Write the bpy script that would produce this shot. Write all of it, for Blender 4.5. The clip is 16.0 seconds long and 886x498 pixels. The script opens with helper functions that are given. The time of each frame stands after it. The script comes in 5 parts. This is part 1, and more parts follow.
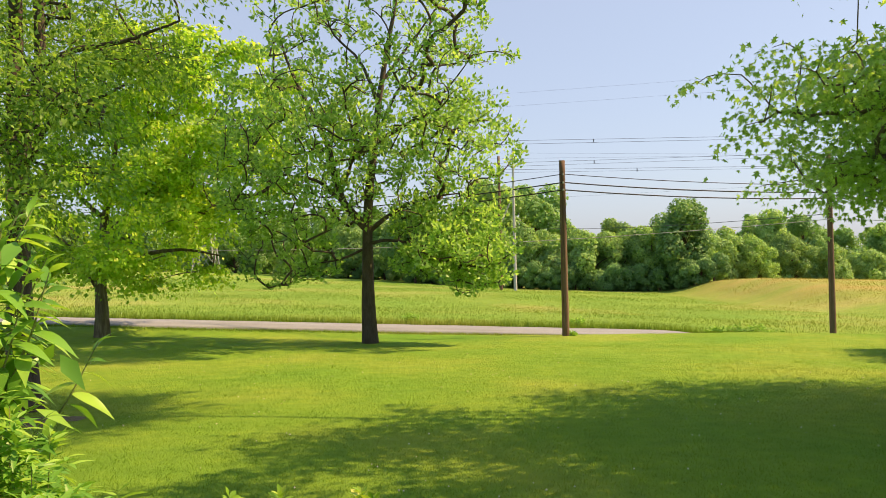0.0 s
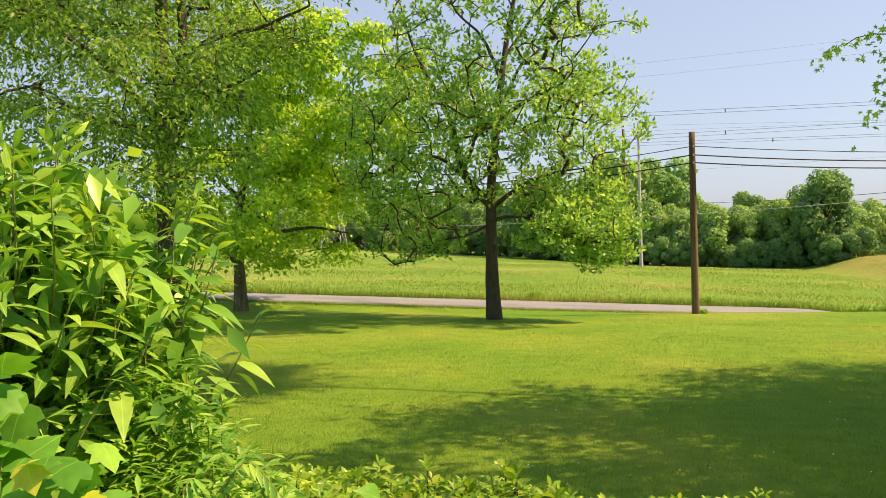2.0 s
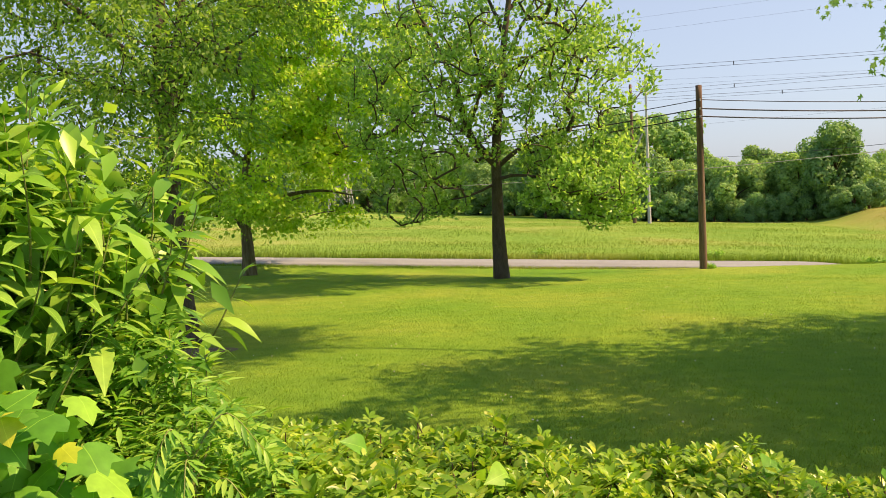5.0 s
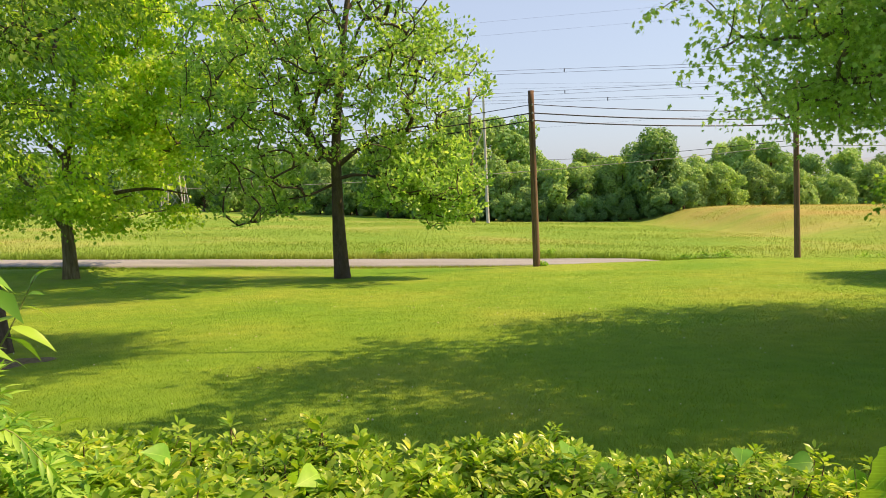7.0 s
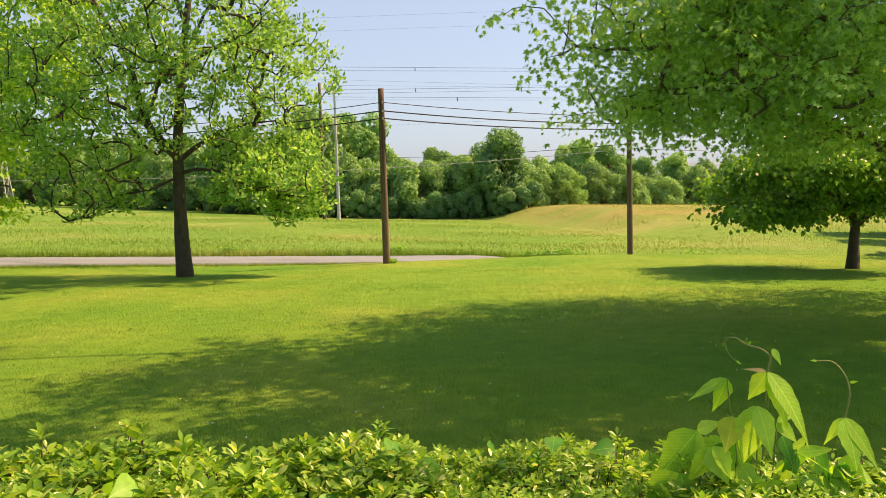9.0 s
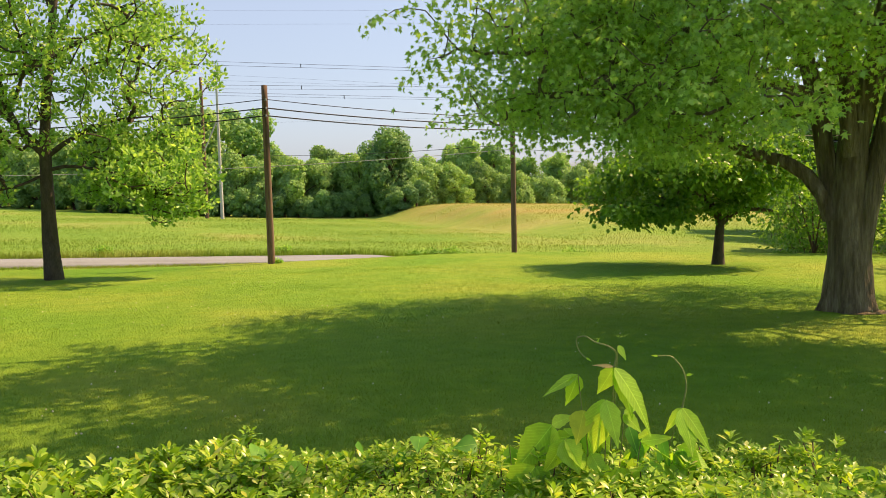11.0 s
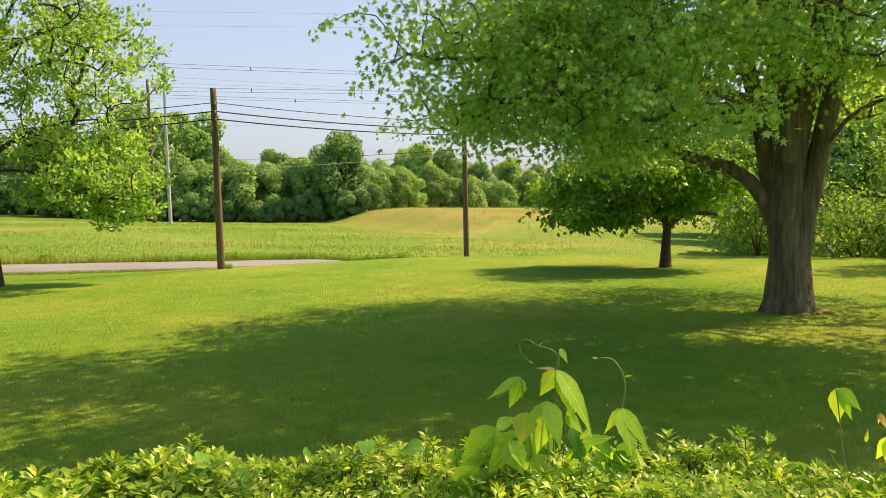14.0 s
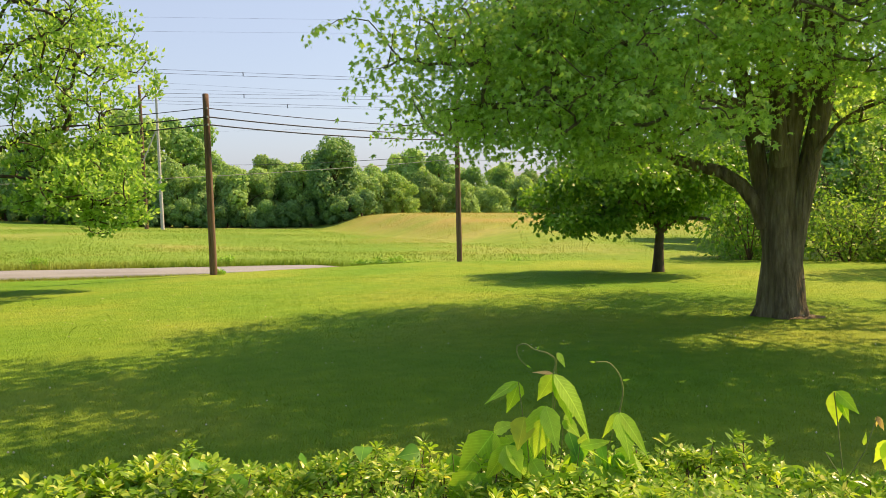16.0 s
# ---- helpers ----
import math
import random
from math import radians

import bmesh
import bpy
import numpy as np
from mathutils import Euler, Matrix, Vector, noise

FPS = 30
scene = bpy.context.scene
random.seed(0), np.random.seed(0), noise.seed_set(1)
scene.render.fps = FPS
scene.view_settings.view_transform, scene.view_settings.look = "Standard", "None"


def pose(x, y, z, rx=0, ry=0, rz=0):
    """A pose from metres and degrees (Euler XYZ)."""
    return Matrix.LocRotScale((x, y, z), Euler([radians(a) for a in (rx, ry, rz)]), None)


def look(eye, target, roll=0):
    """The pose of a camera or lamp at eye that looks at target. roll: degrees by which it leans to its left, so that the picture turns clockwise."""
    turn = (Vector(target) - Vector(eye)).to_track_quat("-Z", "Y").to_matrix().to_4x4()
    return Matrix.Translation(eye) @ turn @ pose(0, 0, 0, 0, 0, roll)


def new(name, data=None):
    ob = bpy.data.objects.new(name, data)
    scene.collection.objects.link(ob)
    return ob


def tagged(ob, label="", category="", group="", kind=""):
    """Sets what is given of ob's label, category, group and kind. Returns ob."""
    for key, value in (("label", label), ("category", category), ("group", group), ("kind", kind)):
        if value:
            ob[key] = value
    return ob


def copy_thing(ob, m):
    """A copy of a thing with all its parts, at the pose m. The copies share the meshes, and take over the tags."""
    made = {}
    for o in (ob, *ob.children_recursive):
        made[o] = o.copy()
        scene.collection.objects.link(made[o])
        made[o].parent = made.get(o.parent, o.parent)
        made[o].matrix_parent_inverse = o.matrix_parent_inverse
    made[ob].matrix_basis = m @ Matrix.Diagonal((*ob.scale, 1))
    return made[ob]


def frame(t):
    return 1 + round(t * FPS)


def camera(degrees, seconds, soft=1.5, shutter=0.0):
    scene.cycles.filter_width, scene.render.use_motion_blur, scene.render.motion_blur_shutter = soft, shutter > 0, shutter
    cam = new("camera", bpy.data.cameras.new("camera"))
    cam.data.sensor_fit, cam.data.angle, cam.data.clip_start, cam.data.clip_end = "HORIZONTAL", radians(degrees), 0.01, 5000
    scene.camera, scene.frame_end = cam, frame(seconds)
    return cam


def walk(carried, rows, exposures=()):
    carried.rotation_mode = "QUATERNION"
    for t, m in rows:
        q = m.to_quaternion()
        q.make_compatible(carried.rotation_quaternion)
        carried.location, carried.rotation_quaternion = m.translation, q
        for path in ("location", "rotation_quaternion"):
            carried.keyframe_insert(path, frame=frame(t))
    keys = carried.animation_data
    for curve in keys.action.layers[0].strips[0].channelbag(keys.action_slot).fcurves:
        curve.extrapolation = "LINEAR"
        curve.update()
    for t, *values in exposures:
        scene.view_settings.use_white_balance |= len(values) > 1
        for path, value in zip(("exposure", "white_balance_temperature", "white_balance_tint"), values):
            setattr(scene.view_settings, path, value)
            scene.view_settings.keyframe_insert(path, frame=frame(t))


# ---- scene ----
cam = camera(58.3, 16.0, 0.9)
PATH = [
    (0, (-0.052, 0.073, 2.174), (-0.054, 2.073, 2.203), -1.2),
    (0.5, (-0.074, 0.082, 2.167), (-0.105, 2.082, 2.187), -1.1),
    (1, (-0.093, 0.08, 2.174), (-0.189, 2.078, 2.18), -1.1),
    (1.5, (-0.107, 0.057, 2.179), (-0.31, 2.047, 2.171), -1.2),
    (2, (-0.118, 0.047, 2.175), (-0.426, 2.023, 2.152), -1.5),
    (2.5, (-0.142, 0.07, 2.149), (-0.578, 2.022, 2.105), -1.8),
    (3, (-0.122, 0.073, 2.142), (-0.586, 2.017, 2.065), -1.9),
    (5.5, (-0.022, 0.075, 2.142), (-0.248, 2.058, 2.014), -2.8),
    (6, (0.008, 0.074, 2.145), (-0.089, 2.067, 2.009), -2.7),
    (6.5, (0.03, 0.069, 2.149), (0.016, 2.064, 2.013), -2.5),
    (7, (0.051, 0.057, 2.145), (0.111, 2.051, 2.006), -2.4),
    (7.5, (0.071, 0.041, 2.149), (0.227, 2.029, 2.005), -2.1),
    (8, (0.079, 0.03, 2.15), (0.293, 2.013, 2.001), -2.0),
    (8.5, (0.101, 0.022, 2.155), (0.394, 1.995, 2.002), -1.9),
    (9, (0.129, -0.005, 2.165), (0.557, 1.943, 2.005), -1.6),
    (9.5, (0.151, -0.02, 2.172), (0.664, 1.906, 2.008), -1.5),
    (10, (0.168, -0.035, 2.176), (0.751, 1.871, 2.011), -1.4),
    (12.5, (0.204, -0.118, 2.198), (0.98, 1.717, 2.023), -1.4),
    (13, (0.199, -0.111, 2.193), (0.98, 1.722, 2.023), -1.4),
    (13.5, (0.195, -0.114, 2.195), (0.986, 1.716, 2.029), -1.4),
    (14, (0.2, -0.122, 2.196), (1.006, 1.702, 2.033), -1.3),
    (14.5, (0.204, -0.12, 2.195), (1.019, 1.699, 2.034), -1.3),
    (15, (0.205, -0.125, 2.197), (1.025, 1.693, 2.039), -1.4),
    (15.5, (0.201, -0.122, 2.196), (1.024, 1.694, 2.042), -1.4),
    (16, (0.193, -0.107, 2.191), (1.016, 1.71, 2.041), -1.4),
]
walk(cam, [(t, look(eye, target, roll)) for t, eye, target, roll in PATH])

# ---- sky, sun, exposure ----
SUN_AZ, SUN_EL = 85.0, 48.0          # to the right of straight ahead, and above the horizon
world = bpy.data.worlds.new("sky")
scene.world = world
world.use_nodes = True
wn = world.node_tree
sky = wn.nodes.new("ShaderNodeTexSky")
sky.sky_type = "NISHITA"
sky.sun_disc = False
sky.sun_elevation, sky.sun_rotation = radians(SUN_EL), radians(SUN_AZ)
sky.altitude, sky.air_density, sky.dust_density, sky.ozone_density = 200, 1.0, 2.2, 1.0
haze = wn.nodes.new("ShaderNodeMix")            # thin bright haze evens out the blue
haze.data_type = "RGBA"
haze.inputs[0].default_value = 0.5
haze.inputs[7].default_value = (4.45, 4.78, 5.95, 1)
wn.links.new(sky.outputs[0], haze.inputs[6])
wn.links.new(haze.outputs[2], wn.nodes["Background"].inputs[0])
wn.nodes["Background"].inputs[1].default_value = 0.072
sun = new("sun", bpy.data.lights.new("sun", "SUN"))
sun.data.energy, sun.data.angle, sun.data.color = 5.0, radians(0.55), (1.0, 0.64, 0.35)
sun.matrix_world = look((0, 0, 60), (-60 * math.sin(radians(SUN_AZ)) / math.tan(radians(SUN_EL)),
                                     -60 * math.cos(radians(SUN_AZ)) / math.tan(radians(SUN_EL)), 0))
tagged(sun, "warm late-morning sun", "sun", kind="structure")
scene.view_settings.exposure = 1.16

# ---- materials ----


def material(name):
    m = bpy.data.materials.new(name)
    m.use_nodes = True
    n = m.node_tree
    return m, n, n.nodes["Principled BSDF"], n.nodes["Material Output"]


def node(n, kind, **values):
    k = n.nodes.new(kind)
    for key, v in values.items():
        k.inputs[key].default_value = v
    return k


def ramp(n, source, stops):
    r = n.nodes.new("ShaderNodeValToRGB")
    while len(r.color_ramp.elements) < len(stops):
        r.color_ramp.elements.new(0.5)
    for e, (p, c) in zip(r.color_ramp.elements, stops):
        e.position, e.color = p, (*c, 1)
    n.links.new(source, r.inputs[0])
    return r


def noise_at(n, scale, detail=4.0, rough=0.55, stretch=None):
    geo = n.nodes.new("ShaderNodeNewGeometry")
    tex = node(n, "ShaderNodeTexNoise", Scale=scale, Detail=detail, Roughness=rough)
    if stretch:
        mp = n.nodes.new("ShaderNodeMapping")
        mp.inputs["Scale"].default_value = stretch
        n.links.new(geo.outputs["Position"], mp.inputs[0])
        n.links.new(mp.outputs[0], tex.inputs["Vector"])
    else:
        n.links.new(geo.outputs["Position"], tex.inputs["Vector"])
    return tex


def mixed(n, kind, fac, a, b):
    k = n.nodes.new("ShaderNodeMix")
    k.data_type, k.blend_type = "RGBA", kind
    for s, v in ((0, fac), (6, a), (7, b)):
        if isinstance(v, bpy.types.NodeSocket):
            n.links.new(v, k.inputs[s])
        else:
            k.inputs[s].default_value = v
    return k.outputs[2]


def leaf_material(name, dark, mid, light, through_light=0.42, rough=0.42, odd=None, patch=1.3, per_tree=False):
    """Leaves: each one its own tint, larger patches of tint over the crown, light passing through them."""
    m, n, p, out = material(name)
    geo = n.nodes.new("ShaderNodeNewGeometry")
    stops = [(0.0, dark), (0.5, mid), (0.93, light)]
    if odd:
        stops.append((1.0, odd))
    tint = ramp(n, geo.outputs["Random Per Island"], stops)
    big = ramp(n, noise_at(n, patch, 2.0).outputs["Fac"], [(0.3, (0.72, 0.78, 0.70)), (0.7, (1.22, 1.15, 1.0))])
    col = mixed(n, "MULTIPLY", 1.0, tint.outputs[0], big.outputs[0])
    if per_tree:
        info = n.nodes.new("ShaderNodeObjectInfo")
        own = ramp(n, info.outputs["Random"], [(0.0, (0.68, 0.72, 0.7)), (0.5, (1.0, 1.0, 1.0)), (1.0, (1.25, 1.2, 1.05))])
        col = mixed(n, "MULTIPLY", 1.0, col, own.outputs[0])
    n.links.new(col, p.inputs["Base Color"])
    p.inputs["Roughness"].default_value = rough
    p.inputs["Specular IOR Level"].default_value = 0.28
    tr = n.nodes.new("ShaderNodeBsdfTranslucent")
    warm = mixed(n, "MULTIPLY", 1.0, col, (1.42, 1.35, 0.6, 1))
    n.links.new(warm, tr.inputs["Color"])
    mx = node(n, "ShaderNodeMixShader", Fac=through_light)
    n.links.new(p.outputs[0], mx.inputs[1])
    n.links.new(tr.outputs[0], mx.inputs[2])
    n.links.new(mx.outputs[0], out.inputs["Surface"])
    return m


def object_leaf_material(name, dark, mid, light, through_light=0.42, veins=0.0):
    """Large single leaves, tinted by object, with a pale midrib and side veins."""
    m, n, p, out = material(name)
    info = n.nodes.new("ShaderNodeObjectInfo")
    tint = ramp(n, info.outputs["Random"], [(0.0, dark), (0.5, mid), (1.0, light)])
    tc = n.nodes.new("ShaderNodeTexCoord")
    sep = n.nodes.new("ShaderNodeSeparateXYZ")
    n.links.new(tc.outputs["Object"], sep.inputs[0])
    ab = n.nodes.new("ShaderNodeMath")
    ab.operation = "ABSOLUTE"
    n.links.new(sep.outputs["X"], ab.inputs[0])
    rib = ramp(n, ab.outputs[0], [(0.0, (0.5, 0.5, 0.5)), (0.012, (0, 0, 0))])
    sl = n.nodes.new("ShaderNodeMath")
    sl.operation = "MULTIPLY_ADD"
    n.links.new(ab.outputs[0], sl.inputs[0])
    sl.inputs[1].default_value = -0.9
    n.links.new(sep.outputs["Y"], sl.inputs[2])
    wv = n.nodes.new("ShaderNodeMath")
    wv.operation = "SINE"
    k = n.nodes.new("ShaderNodeMath")
    k.operation = "MULTIPLY"
    k.inputs[1].default_value = 95.0
    n.links.new(sl.outputs[0], k.inputs[0])
    n.links.new(k.outputs[0], wv.inputs[0])
    vein = ramp(n, wv.outputs[0], [(0.82, (0, 0, 0)), (1.0, (1, 1, 1))])
    lines = mixed(n, "LIGHTEN", veins, rib.outputs[0], vein.outputs[0])
    spots = ramp(n, noise_at(n, 30.0).outputs["Fac"], [(0.35, (0.85, 0.88, 0.8)), (0.65, (1.1, 1.08, 1.0))])
    base = mixed(n, "MULTIPLY", 1.0, tint.outputs[0], spots.outputs[0])
    col = mixed(n, "MIX", lines, base, (*[min(1, c * 1.5 + 0.03) for c in light], 1))
    n.links.new(col, p.inputs["Base Color"])
    p.inputs["Roughness"].default_value = 0.48
    p.inputs["Specular IOR Level"].default_value = 0.3
    bump = node(n, "ShaderNodeBump", Strength=0.3 * veins, Distance=0.004)
    n.links.new(wv.outputs[0], bump.inputs["Height"])
    n.links.new(bump.outputs[0], p.inputs["Normal"])
    tr = n.nodes.new("ShaderNodeBsdfTranslucent")
    n.links.new(mixed(n, "MULTIPLY", 1.0, col, (1.35, 1.35, 0.5, 1)), tr.inputs["Color"])
    mx = node(n, "ShaderNodeMixShader", Fac=through_light)
    n.links.new(p.outputs[0], mx.inputs[1])
    n.links.new(tr.outputs[0], mx.inputs[2])
    n.links.new(mx.outputs[0], out.inputs["Surface"])
    return m


def rough_material(name, stops, scale, stretch=None, bump=0.5, depth=0.02, rough=0.9, fine=None):
    m, n, p, out = material(name)
    a = noise_at(n, scale, 6.0, 0.62, stretch)
    b = noise_at(n, fine or scale * 9, 4.0, 0.6, stretch)
    col = ramp(n, a.outputs["Fac"], stops)
    grain = ramp(n, b.outputs["Fac"], [(0.3, (0.7, 0.7, 0.7)), (0.7, (1.25, 1.25, 1.25))])
    n.links.new(mixed(n, "MULTIPLY", 1.0, col.outputs[0], grain.outputs[0]), p.inputs["Base Color"])
    p.inputs["Roughness"].default_value = rough
    p.inputs["Specular IOR Level"].default_value = 0.25
    bp = node(n, "ShaderNodeBump", Strength=bump, Distance=depth)
    n.links.new(b.outputs["Fac"], bp.inputs["Height"])
    n.links.new(bp.outputs[0], p.inputs["Normal"])
    return m


MAPLE_LEAF = leaf_material("maple_leaf", (0.200, 0.365, 0.108), (0.310, 0.520, 0.150), (0.440, 0.640, 0.235), 0.6, 0.36, None, 0.8)
SMALL_MAPLE_LEAF = leaf_material("small_maple_leaf", (0.066, 0.170, 0.026), (0.110, 0.255, 0.036), (0.175, 0.335, 0.055), 0.45, 0.42)
YOUNG_LEAF = leaf_material("young_tree_leaf", (0.138, 0.292, 0.070), (0.222, 0.412, 0.104), (0.340, 0.535, 0.182), 0.52, 0.42)
BROAD_LEAF = leaf_material("broad_tree_leaf", (0.230, 0.430, 0.050), (0.360, 0.580, 0.075), (0.540, 0.690, 0.110), 0.55, 0.42, None, 0.7)
LOCUST_LEAF = leaf_material("fine_tree_leaf", (0.086, 0.198, 0.045), (0.150, 0.300, 0.060), (0.262, 0.418, 0.085), 0.54, 0.5)
# Woods leaves: the tints are paled and blued to stand for distance haze.
WOODS_LEAF = leaf_material("woods_leaf", (0.160, 0.310, 0.125), (0.225, 0.395, 0.155), (0.285, 0.455, 0.175), 0.4, 0.6, patch=0.3, per_tree=True)
WOODS_PALE = leaf_material("pale_woods_leaf", (0.190, 0.350, 0.145), (0.255, 0.435, 0.178), (0.310, 0.490, 0.200), 0.4, 0.6, patch=0.3, per_tree=True)
WOODS_DARK = leaf_material("dark_woods_leaf", (0.120, 0.260, 0.115), (0.170, 0.335, 0.140), (0.215, 0.380, 0.155), 0.38, 0.6, patch=0.3, per_tree=True)
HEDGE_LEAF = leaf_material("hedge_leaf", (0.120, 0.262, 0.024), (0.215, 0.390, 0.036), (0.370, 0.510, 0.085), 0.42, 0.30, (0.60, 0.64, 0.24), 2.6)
# Darker copy of the hedge leaf: shade inside the hedge put into colour.
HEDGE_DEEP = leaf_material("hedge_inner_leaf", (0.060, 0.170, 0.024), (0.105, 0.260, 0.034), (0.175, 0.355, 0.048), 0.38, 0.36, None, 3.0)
SHRUB_LEAF = leaf_material("shrub_leaf_mass", (0.100, 0.255, 0.036), (0.165, 0.360, 0.050), (0.290, 0.490, 0.072), 0.34, 0.32, None, 2.0)
SPRIG_LEAF = leaf_material("sprig_leaf", (0.115, 0.292, 0.044), (0.196, 0.411, 0.065), (0.347, 0.557, 0.099), 0.42, 0.4, None, 2.0)
LONG_LEAF = object_leaf_material("long_leaf", (0.115, 0.268, 0.035), (0.190, 0.375, 0.055), (0.285, 0.475, 0.077), 0.34, 0.0)
LOBED_LEAF = object_leaf_material("lobed_leaf", (0.085, 0.255, 0.032), (0.145, 0.362, 0.043), (0.267, 0.510, 0.054), 0.42, 0.0)
VINE_LEAF = object_leaf_material("vine_leaf", (0.225, 0.430, 0.032), (0.325, 0.540, 0.044), (0.460, 0.640, 0.075), 0.42, 0.22)
AUTUMN_LEAF = object_leaf_material("yellow_leaf", (0.400, 0.520, 0.036), (0.440, 0.530, 0.040), (0.480, 0.520, 0.050), 0.45, 0.1)
PINK_LEAF = object_leaf_material("young_bronze_leaf", (0.50, 0.36, 0.17), (0.56, 0.42, 0.21), (0.60, 0.48, 0.26), 0.4, 0.2)
STEM = rough_material("green_stem", [(0.3, (0.12, 0.16, 0.05)), (0.7, (0.22, 0.26, 0.08))], 20, None, 0.2, 0.002, 0.6)
TWIG = rough_material("brown_twig", [(0.3, (0.07, 0.05, 0.035)), (0.7, (0.14, 0.10, 0.07))], 14, None, 0.3, 0.003)
BARK = rough_material("furrowed_bark", [(0.3, (0.072, 0.060, 0.036)), (0.5, (0.148, 0.126, 0.078)), (0.7, (0.255, 0.226, 0.146))],
                      7, (1, 1, 0.13), 1.0, 0.12, 0.95, 17)
SMOOTH_BARK = rough_material("grey_bark", [(0.25, (0.04, 0.033, 0.026)), (0.75, (0.10, 0.085, 0.068))], 6, (1, 1, 0.3), 0.8, 0.03, 0.9, 40)
POLE_WOOD = rough_material("weathered_pole_wood", [(0.25, (0.060, 0.038, 0.025)), (0.5, (0.120, 0.081, 0.054)), (0.8, (0.208, 0.162, 0.122))],
                           5, (1, 1, 0.05), 0.8, 0.012, 0.85, 45)
GREY_METAL = rough_material("galvanised_steel", [(0.3, (0.34, 0.36, 0.37)), (0.7, (0.46, 0.47, 0.48))], 2, None, 0.1, 0.003, 0.5)
CABLE = rough_material("black_cable", [(0.3, (0.018, 0.018, 0.02)), (0.7, (0.035, 0.035, 0.038))], 8, None, 0.1, 0.002, 0.6)
PALE_WIRE = rough_material("bare_aluminium_wire", [(0.3, (0.28, 0.30, 0.28)), (0.7, (0.4, 0.42, 0.4))], 3, None, 0.1, 0.002, 0.5)
PORCELAIN = rough_material("glazed_insulator", [(0.3, (0.22, 0.2, 0.19)), (0.7, (0.3, 0.28, 0.26))], 6, None, 0.0, 0.001, 0.25)
ASPHALT = rough_material("sun_bleached_asphalt", [(0.25, (0.147, 0.162, 0.174)), (0.5, (0.193, 0.214, 0.232)), (0.75, (0.239, 0.266, 0.290))],
                         0.6, (0.35, 1.6, 1), 0.4, 0.01, 0.9, 60)
MULCH = rough_material("bare_soil_and_mulch", [(0.3, (0.085, 0.070, 0.044)), (0.7, (0.215, 0.180, 0.118))], 14, None, 1.0, 0.03)
PETAL = rough_material("white_clover", [(0.3, (0.55, 0.55, 0.42)), (0.7, (0.68, 0.67, 0.54))], 30, None, 0.1, 0.002)
# The blue of distance haze is mixed into the ridge's own colour.
HILL = rough_material("far_ridge_with_haze", [(0.3, (0.16, 0.22, 0.28)), (0.7, (0.20, 0.26, 0.33))], 0.004, None, 0.0, 0.1)


def lawn_colours(n):
    """Mown lawn: patches of yellower and deeper green, thin dry spots, fine mottling."""
    wide = ramp(n, noise_at(n, 0.16, 3.0).outputs["Fac"], [(0.3, (0.106, 0.232, 0.020)), (0.5, (0.150, 0.260, 0.025)), (0.72, (0.220, 0.290, 0.042))])
    mott = ramp(n, noise_at(n, 2.3, 5.0, 0.65).outputs["Fac"], [(0.3, (0.78, 0.84, 0.78)), (0.55, (1.0, 1.0, 1.0)), (0.75, (1.24, 1.15, 1.02))])
    return mixed(n, "MULTIPLY", 1.0, wide.outputs[0], mott.outputs[0])


def field_colours(n):
    """Uncut field: long green grass, straw seed heads, rust-red sorrel in drifts on the rise."""
    wide = ramp(n, noise_at(n, 0.045, 4.0, 0.6).outputs["Fac"], [(0.32, (0.110, 0.225, 0.030)), (0.52, (0.155, 0.258, 0.044)), (0.70, (0.26, 0.285, 0.100))])
    fine = ramp(n, noise_at(n, 0.9, 5.0, 0.7).outputs["Fac"], [(0.3, (0.8, 0.83, 0.78)), (0.72, (1.18, 1.14, 1.05))])
    grass = mixed(n, "MULTIPLY", 1.0, wide.outputs[0], fine.outputs[0])
    geo = n.nodes.new("ShaderNodeNewGeometry")
    sep = n.nodes.new("ShaderNodeSeparateXYZ")
    n.links.new(geo.outputs["Position"], sep.inputs[0])
    east = n.nodes.new("ShaderNodeMapRange")
    for key, v in (("From Min", 28.0), ("From Max", 39.0)):
        east.inputs[key].default_value = v
    n.links.new(sep.outputs["X"], east.inputs["Value"])
    deep = n.nodes.new("ShaderNodeMapRange")
    for key, v in (("From Min", 54.0), ("From Max", 78.0)):
        deep.inputs[key].default_value = v
    n.links.new(sep.outputs["Y"], deep.inputs["Value"])
    drift = ramp(n, noise_at(n, 0.07, 5.0, 0.62, (0.6, 1.6, 1)).outputs["Fac"], [(0.24, (0, 0, 0)), (0.70, (1, 1, 1))])
    k = n.nodes.new("ShaderNodeMath")
    k.operation = "MULTIPLY"
    n.links.new(east.outputs[0], k.inputs[0])
    n.links.new(deep.outputs[0], k.inputs[1])
    k2 = n.nodes.new("ShaderNodeMath")
    k2.operation = "MULTIPLY"
    n.links.new(k.outputs[0], k2.inputs[0])
    n.links.new(drift.outputs[0], k2.inputs[1])
    return mixed(n, "MIX", k2.outputs[0], grass, (0.29, 0.225, 0.085, 1))


